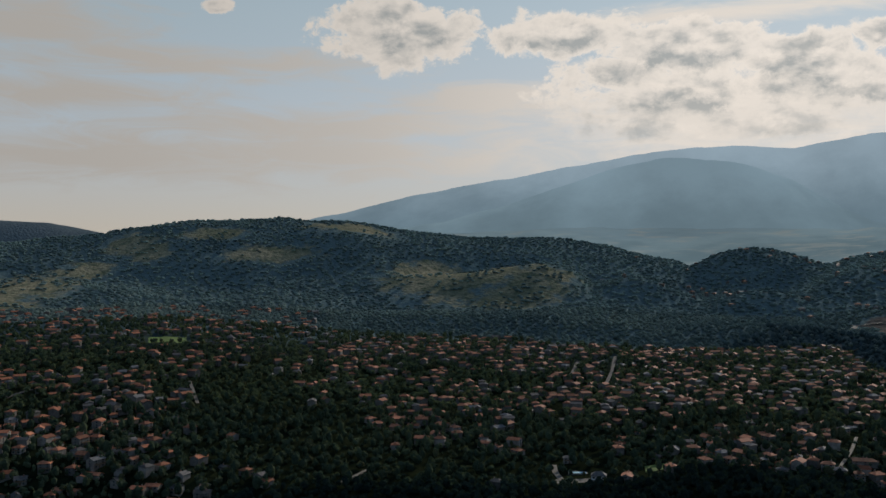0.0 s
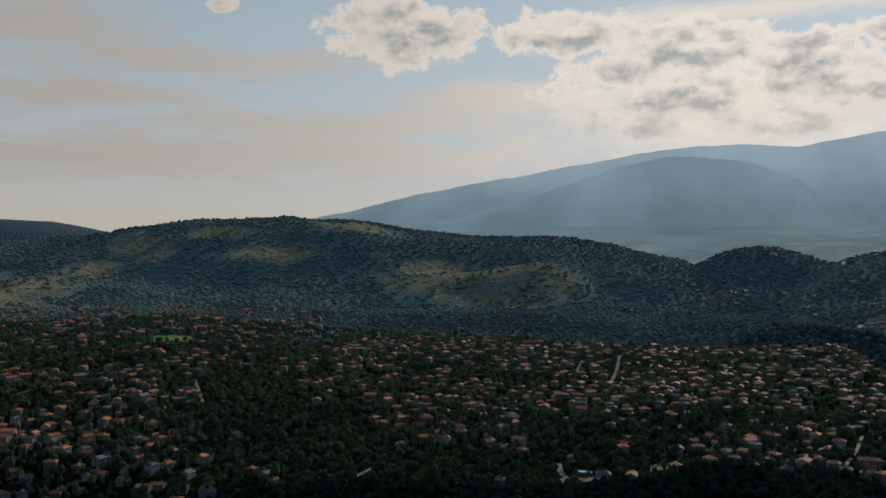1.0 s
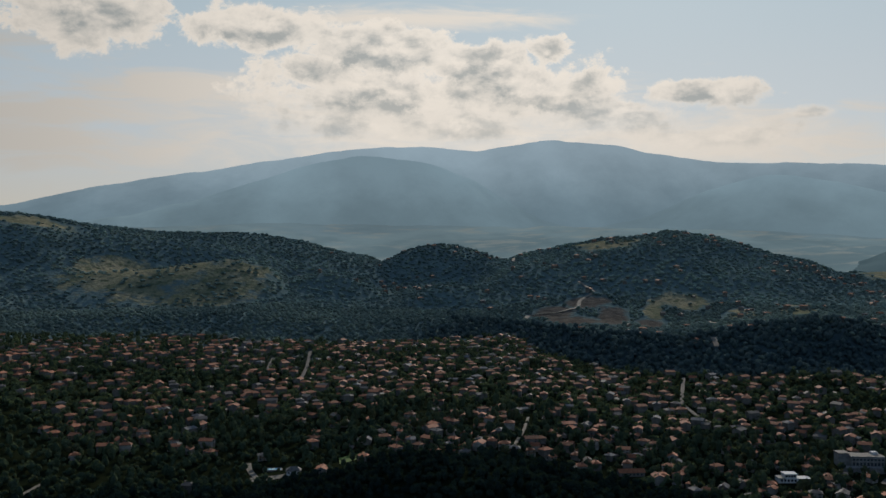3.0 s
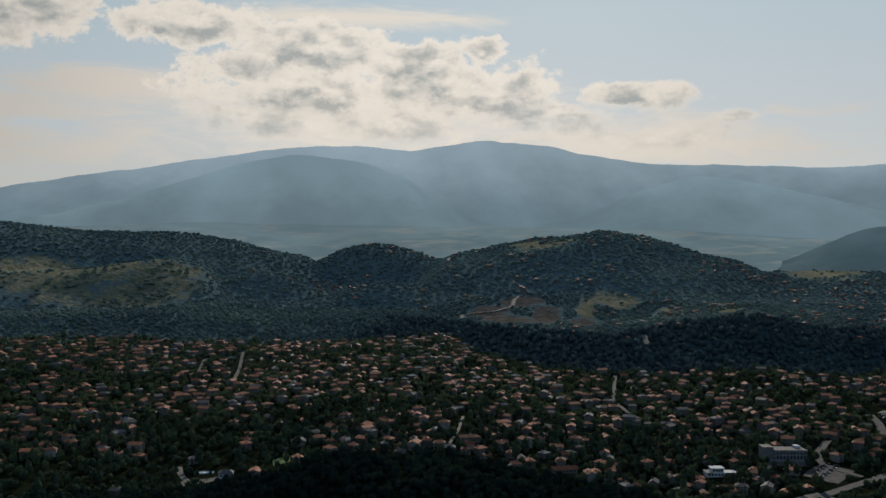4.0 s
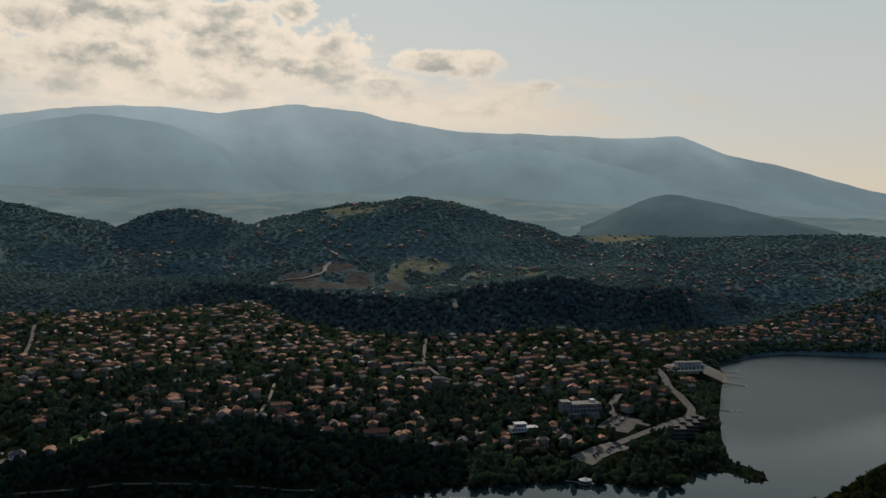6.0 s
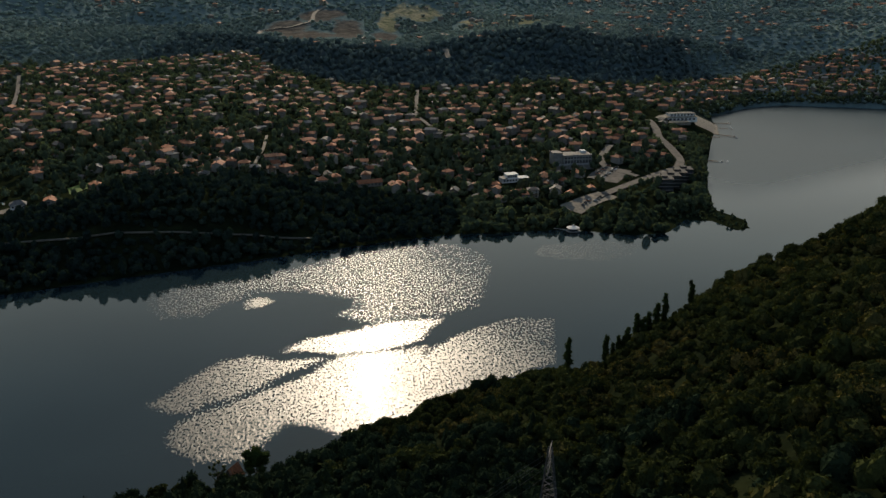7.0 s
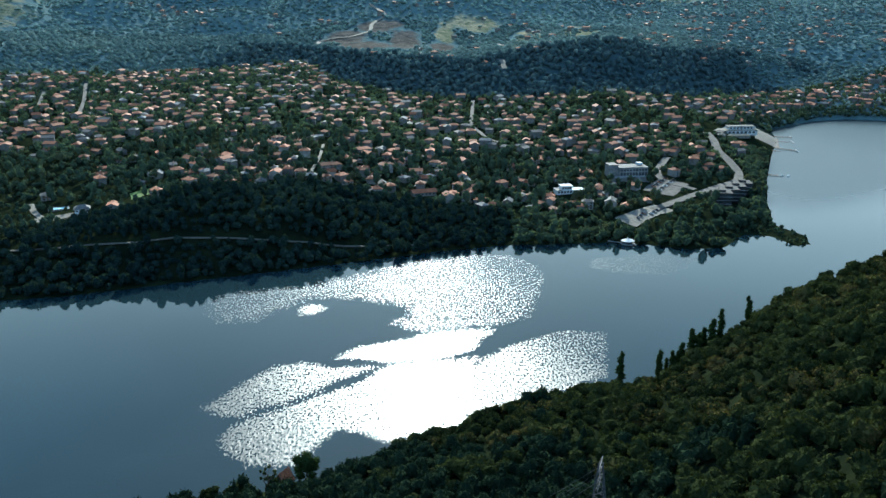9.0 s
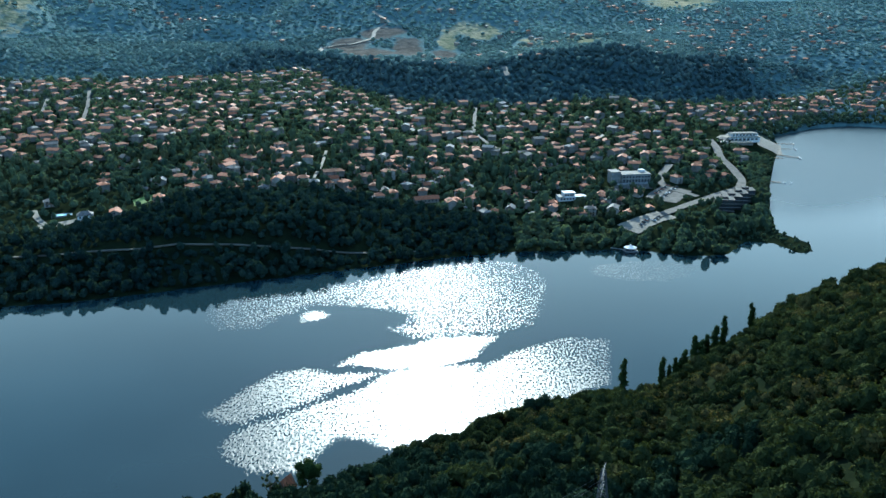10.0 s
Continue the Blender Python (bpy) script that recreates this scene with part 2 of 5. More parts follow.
def hazed_range_material(name, low, high, z0, z1, fields=None):
    """Distance behind everything else: forest and scree, with blue haze put into a glowing colour."""
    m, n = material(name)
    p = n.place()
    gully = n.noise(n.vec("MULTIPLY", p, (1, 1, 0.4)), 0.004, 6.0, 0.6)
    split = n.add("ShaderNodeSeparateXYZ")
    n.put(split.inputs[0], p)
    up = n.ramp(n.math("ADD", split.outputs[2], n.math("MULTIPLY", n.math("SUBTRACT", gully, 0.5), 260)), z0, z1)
    # painted haze, lighter towards the crest
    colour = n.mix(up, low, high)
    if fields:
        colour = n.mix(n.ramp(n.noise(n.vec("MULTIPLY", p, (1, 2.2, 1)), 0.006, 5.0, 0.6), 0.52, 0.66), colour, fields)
    # soft shafts of sunlight streaked into the colour
    painted_rays = n.ramp(n.noise(n.vec("MULTIPLY", p, (1, 0.4, 0.06)), 0.0024, 2.0, 0.5), 0.34, 0.68, 0.92, 1.09)
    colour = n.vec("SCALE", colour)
    n.put(colour.node.inputs["Scale"], painted_rays)
    # emission gives the painted haze its brightness
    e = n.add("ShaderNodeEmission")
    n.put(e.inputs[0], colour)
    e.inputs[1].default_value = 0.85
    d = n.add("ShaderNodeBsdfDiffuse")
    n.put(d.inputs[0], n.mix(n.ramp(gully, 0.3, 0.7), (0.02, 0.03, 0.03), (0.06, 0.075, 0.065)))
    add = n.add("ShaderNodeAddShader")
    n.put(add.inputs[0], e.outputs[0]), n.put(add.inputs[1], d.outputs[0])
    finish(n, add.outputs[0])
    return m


GROUND = ground_material()
WATER = water_material()
LEAF_NEAR = leaf_material("slope_leaves", (0.010, 0.016, 0.008), (0.054, 0.062, 0.022), 0.16, (0.10, 0.078, 0.028))
LEAF_PINE = leaf_material("pine_needles", (0.008, 0.015, 0.010), (0.024, 0.036, 0.019), 0.08)
LEAF_VILLAGE = leaf_material("village_leaves", (0.036, 0.056, 0.040), (0.098, 0.122, 0.070), 0.4, (0.085, 0.085, 0.045), (1.1, 1.15, 0.8))
# leaves darkened to carry the shade of the bank turned from the sun
LEAF_BANK_SHADED = leaf_material("bank_leaves", (0.012, 0.022, 0.021), (0.032, 0.048, 0.038), 0.25)
# pale blue in the far leaves is distance haze put into their colour
LEAF_FAR_HAZED = leaf_material("upland_leaves", (0.165, 0.232, 0.228), (0.315, 0.395, 0.350), 0.6, None, (1.0, 1.0, 1.0), 0.2, 0.25, 0.005)
LEAF_PLATEAU_HAZED = leaf_material("plateau_leaves", (0.130, 0.186, 0.178), (0.265, 0.332, 0.284), 0.6, None, (1.0, 1.0, 1.0), 0.2, 0.3, 0.006)
# dark scarp trees; shadow side and bluish haze are part of this colour
LEAF_SCARP_HAZED = leaf_material("scarp_leaves", (0.062, 0.094, 0.100), (0.086, 0.122, 0.122), 0.5, None, (1.0, 1.0, 1.0), 0.2)
LEAF_POPLAR = leaf_material("poplar_leaves", (0.014, 0.026, 0.009), (0.038, 0.052, 0.016), 0.2)
BARK = surface("bark", (0.05, 0.037, 0.026), (0.13, 0.10, 0.075), 0.6)
PLASTER = surface("house_plaster", (0.125, 0.112, 0.095), (0.225, 0.202, 0.17), 3.0, random_tint=0.5)
TILES = surface("clay_roof_tiles", (0.21, 0.074, 0.036), (0.38, 0.145, 0.072), 1.6, 0.8, 0.6, 0.08, random_tint=0.6)
TIN = surface("pale_sheet_roof", (0.08, 0.077, 0.074), (0.16, 0.153, 0.147), 2.0, 0.8, specular=0.1)
SLATE = surface("grey_roof", (0.060, 0.055, 0.050), (0.125, 0.112, 0.100), 2.0, 0.75, random_tint=0.4)
CHIMNEY = surface("chimney_brick", (0.22, 0.10, 0.07), (0.35, 0.18, 0.12), 0.5)
WOODWORK = surface("brown_woodwork", (0.09, 0.055, 0.03), (0.18, 0.11, 0.06), 0.8)
ASPHALT = surface("pale_asphalt", (0.050, 0.045, 0.039), (0.092, 0.083, 0.071), 6.0, 0.9)
GRAVEL = surface("pale_gravel", (0.11, 0.095, 0.073), (0.19, 0.165, 0.13), 3.0, 0.9)
CONCRETE = surface("concrete", (0.11, 0.105, 0.096), (0.20, 0.192, 0.177), 3.0, 0.8)
WHITE = surface("white_render", (0.40, 0.385, 0.355), (0.56, 0.54, 0.505), 4.0, 0.75)
DARK = surface("dark_cladding", (0.022, 0.021, 0.02), (0.045, 0.043, 0.041), 2.0, 0.8)
METAL = surface("dull_steel", (0.045, 0.045, 0.045), (0.08, 0.08, 0.078), 1.0, 0.6)
LAWN = surface("mown_lawn", (0.07, 0.11, 0.025), (0.12, 0.16, 0.04), 5.0, 0.9)


def glass_material():
    m, n = material("window_glass")
    finish(n, principled(n, n.mix(n.noise(n.place(), 0.6, 2.0), (0.02, 0.025, 0.03), (0.05, 0.055, 0.06)), 0.06, specular=0.7))
    return m


GLASS = glass_material()
# low and high tones of the haze that each range glows with
RANGE_BACK = hazed_range_material("far_range", (0.155, 0.218, 0.256), (0.295, 0.372, 0.425), 330, 800)
RANGE_FRONT = hazed_range_material("nearer_range", (0.148, 0.208, 0.238), (0.212, 0.288, 0.332), 300, 640)
VALLEY = hazed_range_material("far_valley", (0.105, 0.150, 0.168), (0.132, 0.182, 0.203), 200, 330, (0.172, 0.200, 0.200))
FAR_HILL = hazed_range_material("far_hill", (0.044, 0.070, 0.084), (0.060, 0.094, 0.112), 150, 330)
POOL = surface("pool_water", (0.30, 0.52, 0.58), (0.42, 0.62, 0.66), 2.0, 0.08)
DIRT = surface("trodden_earth", (0.07, 0.062, 0.048), (0.12, 0.105, 0.08), 3.0, 0.95)

# ---------------------------------------------------------------- the lie of the land
rng = np.random.RandomState(7)


def value_noise(x, y, seed=0):
    """Smooth random values from 0 to 1 on a unit lattice."""
    xi, yi = np.floor(x), np.floor(y)
    fx, fy = x - xi, y - yi
    fx, fy = fx * fx * (3 - 2 * fx), fy * fy * (3 - 2 * fy)

    def corner(i, j):
        v = np.sin(i * 127.1 + j * 311.7 + seed * 74.7) * 43758.5453
        return v - np.floor(v)

    a = corner(xi, yi) * (1 - fx) + corner(xi + 1, yi) * fx
    b = corner(xi, yi + 1) * (1 - fx) + corner(xi + 1, yi + 1) * fx
    return a * (1 - fy) + b * fy


def fbm(x, y, size, octaves=4, seed=0):
    total, gain, norm = 0, 1.0, 0
    for k in range(octaves):
        total = total + gain * value_noise(x / size, y / size, seed + k)
        norm += gain
        size, gain = size / 2.03, gain * 0.5
    return total / norm * 2 - 1


def smooth(x, a, b):
    t = np.clip((x - a) / (b - a), 0, 1)
    return t * t * (3 - 2 * t)


# Shore of the lake: the village side, and the wooded slope's side by bearing and distance.
FAR_SHORE = [(-900, 700), (-400, 655), (-150, 630), (50, 611), (89, 597), (152, 586), (224, 572), (292, 560), (350, 550), (400, 537), (439, 516), (485, 492), (513, 452), (540, 440),
             (562, 449), (582, 458), (597, 440), (588, 412), (604, 410), (622, 428), (629, 465), (690, 520), (771, 585), (877, 663), (965, 722),
             (1037, 787), (1150, 808), (1214, 797), (1250, 752), (1300, 690), (1361, 606)]
NEAR_AZ = [-70, -20, 5, 14, 23, 28, 32, 37, 43, 47, 50, 53, 57, 62, 70]
NEAR_R = [500, 340, 322, 326, 326, 340, 362, 385, 410, 438, 480, 540, 610, 640, 760]


def polar(r, az):
    return r * np.sin(np.radians(az)), r * np.cos(np.radians(az))


LAKE = FAR_SHORE + [tuple(float(c) for c in polar(r, a)) for a, r in reversed(list(zip(NEAR_AZ, NEAR_R)))]


def inside(x, y, ring):
    hit = np.zeros(np.shape(x), bool)
    for (ax, ay), (bx, by) in zip(ring, ring[1:] + ring[:1]):
        if ay != by:
            hit ^= ((ay > y) != (by > y)) & (x < (bx - ax) * (y - ay) / (by - ay) + ax)
    return hit


def edge_distance(x, y, line, closed=True):
    best = np.full(np.shape(x), 1e9)
    for (ax, ay), (bx, by) in zip(line, line[1:] + (line[:1] if closed else [])):
        dx, dy = bx - ax, by - ay
        t = np.clip(((x - ax) * dx + (y - ay) * dy) / max(dx * dx + dy * dy, 1e-9), 0, 1)
        best = np.minimum(best, np.hypot(x - ax - t * dx, y - ay - t * dy))
    return best


# The village side by bearing: bank top, foot and head of the wooded scarp behind the village, upland.
LAND_AZ = [-30, -17, -3, 5, 8, 12.8, 16.6, 23.7, 26, 30, 34, 38, 43, 47, 54, 62]
BANK_Z = [30, 28, 24, 20, 20, 25, 36, 31, 20, 9, 6, 6, 6, 6, 8, 8]
FOOT_R = [1450, 1450, 1470, 1440, 1400, 1400, 1400, 1450, 1270, 1200, 1200, 1200, 1230, 1280, 1560, 1800]
FOOT_Z = [104, 112, 78, 74, 68, 66, 65, 72, 62, 50, 46, 47, 52, 42, 22, 25]
HEAD_R = [1700, 1700, 1650, 1600, 1550, 1560, 1560, 1530, 1390, 1340, 1340, 1390, 1420, 1450, 1750, 2000]
HEAD_Z = [118, 120, 108, 106, 100, 94, 92, 90, 90, 88, 79, 97, 110, 88, 60, 60]
UP_Z = [150, 150, 150, 150, 138, 112, 108, 118, 125, 125, 125, 125, 122, 118, 108, 104]
PLAIN_Z = [200, 200, 190, 180, 165, 150, 145, 150, 160, 170, 175, 177, 178, 178, 172, 165]
# The crest of the wooded slope on the near side.
CREST_AZ = [14, 23, 28.5, 32, 37, 42.8, 47.3, 49, 51.3, 52.6, 55.4, 59.8, 63.5, 90]
CREST_R = [318, 318, 338, 348, 360, 380, 400, 402, 405, 410, 420, 430, 440, 460]
CREST_Z = [3, 3, 5, 8, 11, 16, 14, 26, 38, 44, 60, 77, 97, 118]


def ridge(r, az, bearings, tops, dist, front, back):
    top, mid = np.interp(az, bearings, tops), np.interp(az, bearings, dist) if isinstance(dist, list) else dist
    t = (r - mid) / np.where(r < mid, front, back)
    return top * np.exp(-t * t) + 60 * (np.exp(-t * t) - 1)


def ground(x, y):
    """Height of the ground in metres over the lake."""
    r, az = np.hypot(x, y), np.degrees(np.arctan2(x, y))
    wet = inside(x, y, LAKE)
    d = edge_distance(x, y, LAKE) * np.where(wet, -1, 1)
    at = lambda table: np.interp(az, LAND_AZ, table)
    # village side
    bank = at(BANK_Z) * smooth(d, 2, 75 + 0 * r)
    foot_r, head_r = at(FOOT_R), at(HEAD_R)
    k = [bank, at(FOOT_Z), at(HEAD_Z), at(UP_Z), at(PLAIN_Z), at(PLAIN_Z) + 20]
    edges = [720 + 0 * r, foot_r, head_r, 2050 + 0 * r, 3400 + 0 * r, 4900 + 0 * r]
    z = k[0] * 1.0
    for i in range(5):
        t = np.clip((r - edges[i]) / (edges[i + 1] - edges[i]), 0, 1)
        t = t if i in (0, 3) else t * t * (3 - 2 * t)
        z = z + t * (k[i + 1] - (k[i] if i else at(BANK_Z)))
    z = np.minimum(z, np.maximum(d, 0) * 0.42 + 1.2 * smooth(d, 0, 5))
    relief = fbm(x, y, 320, 4, 3)
    hills = [
        ridge(r, az, [-60, -30, -26, -21, -18, -15.7, -12.3, -5.9, -0.9, 4.2, 7.8, 10.6, 12.7, 14.8, 17, 19],
              [200, 235, 245, 262, 284, 300, 307, 306, 294, 269, 256, 240, 214, 194, 150, 90], 2480, 680, 500),
        ridge(r, az, [-70, -40, -26, -24, -21, -18, -14], [330, 340, 328, 322, 293, 240, 150], 3250, 400, 400),
        ridge(r, az, [-9, -5, -1, 3, 6, 8.3, 9.8, 12], [90, 150, 182, 190, 192, 178, 140, 90], 2000, 420, 260),
        ridge(r, az, [13, 15, 17.1, 19.1, 21.1, 23.2, 26], [115, 172, 211, 221, 212, 197, 145], 2350, 400, 260),
        ridge(r, az, [15.5, 17.5, 19.5, 21.5, 24], [70, 120, 140, 130, 80], 1850, 240, 260),
        ridge(r, az, [21, 24, 26.8, 29.7, 33.5, 36.9, 39.6, 43.4, 48], [135, 208, 236, 254, 260, 240, 207, 170, 115], 2300, 800, 420),
        ridge(r, az, [40, 44, 48, 53, 60, 66], [120, 158, 165, 160, 158, 150], 2560, 520, 300),
        ridge(r, az, [8, 10, 12, 13.5, 15, 17], [90, 150, 162, 150, 120, 80], 1960, 260, 230),
    ]
    for h in hills:
        s = np.clip((h - z) / 40 * 0.5 + 0.5, 0, 1)
        z = np.where(r > 1250, z * (1 - s) + h * s + 20 * s * (1 - s), z)
    gully = 1 - np.abs(fbm(x, y, 520, 4, 13)) * 2.2
    z = z + (relief * (2.0 + 12 * smooth(r, 1400, 2300)) + (gully - 0.5) * 16 * smooth(r, 1450, 1800) * smooth(r, 2700, 2350)) * smooth(d, 20, 200)
    # the near slope
    rc, zc = np.interp(az, CREST_AZ, CREST_R), np.interp(az, CREST_AZ, CREST_Z)
    shore = np.interp(az, NEAR_AZ, NEAR_R)
    up = zc + (112 - zc) * np.clip(1 - r / rc, 0, 1) ** 0.92
    down = np.maximum(zc - 0.48 * (r - rc), 1.0 + 0 * r)
    hill = np.where(r < rc, up, down) + fbm(x, y, 70, 3, 9) * 3.5 * smooth(d, 4, 50)
    behind = np.abs(az) > 100
    hill = np.where(behind, 112 + 60 * smooth(r, 0, 900) + 30 * fbm(x, y, 300, 3, 5), hill)
    near = (r < np.maximum(shore, 330) + 5) | behind
    side = near & ((y < 560) | behind)
    z = np.where(side, hill, z)
    edge = smooth(np.abs(az), 82, 100)
    z = np.where(~side & (np.abs(az) > 82), z * (1 - edge) + edge * (120 + 60 * smooth(r, 0, 2500)), z)
    return np.where(wet, np.maximum(-5, -0.35 * -d), np.maximum(z, np.minimum(d * 0.12, 0.5)))

# ---------------------------------------------------------------- meshes and parts
def mesh_from(name, verts, faces, smooth_faces=False):
    """A mesh from arrays of vertices and of faces that all have the same number of corners."""
    verts, faces = np.asarray(verts, np.float32), np.asarray(faces, np.int32)
    me = bpy.data.meshes.new(name)
    me.vertices.add(len(verts))
    me.vertices.foreach_set("co", verts.ravel())
    k = faces.shape[1]
    me.loops.add(faces.size)
    me.loops.foreach_set("vertex_index", faces.ravel())
    me.polygons.add(len(faces))
    me.polygons.foreach_set("loop_start", np.arange(0, faces.size, k, dtype=np.int32))
    me.polygons.foreach_set("loop_total", np.full(len(faces), k, np.int32))
    me.polygons.foreach_set("use_smooth", np.full(len(faces), smooth_faces, bool))
    me.update(calc_edges=True)
    me.validate()
    return me


def float_attribute(me, name, values):
    me.attributes.new(name, "FLOAT", "POINT").data.foreach_set("value", np.asarray(values, np.float32).ravel())


def grid_faces(rows, cols):
    i = np.arange(rows * cols).reshape(rows, cols)
    return np.stack([i[:-1, :-1], i[:-1, 1:], i[1:, 1:], i[1:, :-1]], -1).reshape(-1, 4)


def part(name, shape, mat, parent=None, label=""):
    """One mesh object, from a bmesh or a mesh, under a thing or a part."""
    if isinstance(shape, bmesh.types.BMesh):
        me = bpy.data.meshes.new(name)
        shape.to_mesh(me)
        shape.free()
    else:
        me = shape
    me.materials.clear()
    me.materials.append(mat)
    ob = new(name, me)
    ob.parent = parent
    return tagged(ob, label)


def thing(name, x, y, z, turn, label, category, group="", kind=""):
    ob = new(name)
    ob.matrix_basis = pose(x, y, z, 0, 0, turn)
    return tagged(ob, label, category, group, kind)


def height(x, y):
    return float(ground(np.array([float(x)]), np.array([float(y)]))[0])


# ---------------------------------------------------------------- the ground, one sheet to the horizon
# meadows: bearing, distance, half widths in degrees and metres
MEADOWS = [(0.6, 1938, 4.3, 124), (6.0, 1873, 2.4, 59), (4.4, 1775, 2.5, 39), (-19.2, 2270, 1.5, 42), (-18.0, 2185, 1.3, 29), (-14.7, 2270, 1.9, 14), (-25.2, 2001, 2.9, 109), (-21.9, 2128, 1.6, 34), (-26.1, 1798, 1.8, 102), (-10.9, 2143, 3.2, 15), (-6.1, 2318, 2.7, 34),
           (29.9, 2134, 2.0, 58), (37.9, 1615, 0.9, 37), (41.1, 1636, 1.2, 84), (34.8, 1721, 1.2, 21), (32.7, 1643, 0.6, 49), (46.7, 2520, 2.0, 110), (60.2, 2660, 2.6, 70), (52.0, 2640, 3.0, 30), (41.3, 1624, 1.1, 80), (34.5, 1729, 1.4, 17), (-1.1, 2077, 1.8, 25)]
BARE = [(26.4, 1621, 1.4, 29), (28.6, 1691, 1.5, 15), (30.1, 1571, 0.9, 67), (32.5, 1538, 0.8, 20), (27.7, 1530, 1.6, 38)]


def spots(x, y, rows):
    r, az = np.hypot(x, y), np.degrees(np.arctan2(x, y))
    best = np.zeros(np.shape(x))
    for a, d, wa, wr in rows:
        best = np.maximum(best, 1 - 0.5 * np.hypot((az - a) / wa, (r - d + 10) / (wr + 26)))
    return np.clip(best, 0, 1)


def build_ground():
    fine = np.arange(-32, 66.01, 0.35)
    az = np.concatenate([np.arange(-180, -32, 4.0), fine, np.arange(70, 180.1, 4.0)])
    r = np.concatenate([[0.5], np.arange(20, 300, 9.0), np.arange(300, 1000, 5.0), np.arange(1000, 1800, 11.0), np.arange(1800, 3400, 28.0), np.linspace(3400, 4930, 16)])
    R, A = np.meshgrid(r, az, indexing="ij")
    X, Y = polar(R, A)
    Z = ground(X, Y)
    me = mesh_from("ground", np.stack([X, Y, Z], -1).reshape(-1, 3), grid_faces(*R.shape)[:, ::-1], True)
    float_attribute(me, "meadow", spots(X, Y, MEADOWS))
    float_attribute(me, "bare", spots(X, Y, BARE))
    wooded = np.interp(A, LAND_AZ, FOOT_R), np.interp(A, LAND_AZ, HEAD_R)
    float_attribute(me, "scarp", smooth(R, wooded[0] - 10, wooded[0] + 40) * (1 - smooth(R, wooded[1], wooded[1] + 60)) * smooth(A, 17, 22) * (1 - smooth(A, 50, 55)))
    # masks for the haze-tinted canopy and the stronger haze tint beyond it
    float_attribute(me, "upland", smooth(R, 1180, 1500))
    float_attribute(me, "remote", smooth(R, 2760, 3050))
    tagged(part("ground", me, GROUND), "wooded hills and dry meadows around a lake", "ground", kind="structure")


# ---------------------------------------------------------------- the lake
PATCH_NORTH = [(159, 536), (170, 545), (191, 547), (228, 535), (260, 537), (312, 541), (369, 535), (393, 520), (396, 483), (382, 455), (345, 422), (317, 401), (296, 398), (281, 407), (254, 418), (246, 427), (242, 445), (257, 446), (266, 461), (246, 489), (223, 507), (196, 498), (176, 487), (155, 497), (154, 518)]
PATCH_SOUTH = [(109, 361), (116, 368), (128, 372), (144, 373), (163, 376), (189, 378), (206, 387), (215, 389), (236, 381), (252, 375), (261, 373), (253, 364), (265, 370), (279, 375), (297, 378), (326, 379), (347, 360), (304, 314), (256, 313), (201, 310), (172, 316), (167, 329), (157, 338), (142, 329), (131, 317), (111, 330), (106, 349)]
PATCH_WEST = [(111, 395), (123, 401), (141, 412), (160, 421), (176, 418), (186, 404), (208, 391), (193, 387), (182, 387), (169, 381), (148, 376), (135, 378), (125, 374), (116, 380)]
PATCH_MIDDLE = [(192, 413), (211, 421), (239, 415), (263, 416), (296, 399), (277, 391), (264, 382), (253, 380), (234, 384), (213, 393), (203, 405)]
PATCH_SMALL = [(206, 492), (214, 498), (220, 495), (221, 486), (211, 481), (205, 485)]
PATCH_POINT = [(421, 467), (434, 476), (470, 466), (496, 450), (503, 432), (474, 418), (451, 418), (427, 438), (416, 455)]
# patch and the width over which it fades
RUFFLED = [(PATCH_NORTH, 40, 0.12, 0.33, 1.0), (PATCH_SOUTH, 8, 0.30, 0.70, 1.0), (PATCH_WEST, 9, 0.28, 0.66, 1.0), (PATCH_MIDDLE, 7, 0.30, 0.8, 0.96), (PATCH_SMALL, 9, 0.45, 0.8, 0.9), (PATCH_POINT, 30, 0.26, 0.44, 1.0)]


def build_lake():
    xs = np.concatenate([[-2500, -1200, -500], np.arange(-150, 90, 8.0), np.arange(90, 410, 2.4), np.arange(412, 640, 4.0), np.arange(650, 1600, 50.0), [2200, 2600]])
    ys = np.concatenate([[-200, 60], np.arange(200, 280, 8.0), np.arange(282, 560, 2.4), np.arange(562, 640, 5.0), np.arange(650, 1000, 50.0)])
    X, Y = np.meshgrid(xs, ys)
    wind = np.zeros(X.shape)
    force = np.ones(X.shape)
    for ring, fade, middle, most, power in RUFFLED:
        d = edge_distance(X, Y, ring) * np.where(inside(X, Y, ring), 1, -1)
        wind = np.maximum(wind, np.clip(middle + d / fade, 0, most))
        force = np.where(d > -6, power, force)
    wind = np.maximum(wind - 0.34 * smooth(X + 0.25 * (Y - 340), 262, 335) * (Y < 402) - 0.16 * smooth(X, 320, 385) * (Y >= 402), 0)
    breeze = smooth(X, 540, 760) * smooth(Y, 380, 520)
    me = mesh_from("lake", np.stack([X, Y, np.zeros(X.shape)], -1).reshape(-1, 3), grid_faces(*X.shape), True)
    float_attribute(me, "ruffle", wind)
    float_attribute(me, "breeze", breeze)
    float_attribute(me, "force", force)
    tagged(part("water", me, WATER), "blue lake with wind-ruffled patches glittering in the sun", "lake", kind="structure")


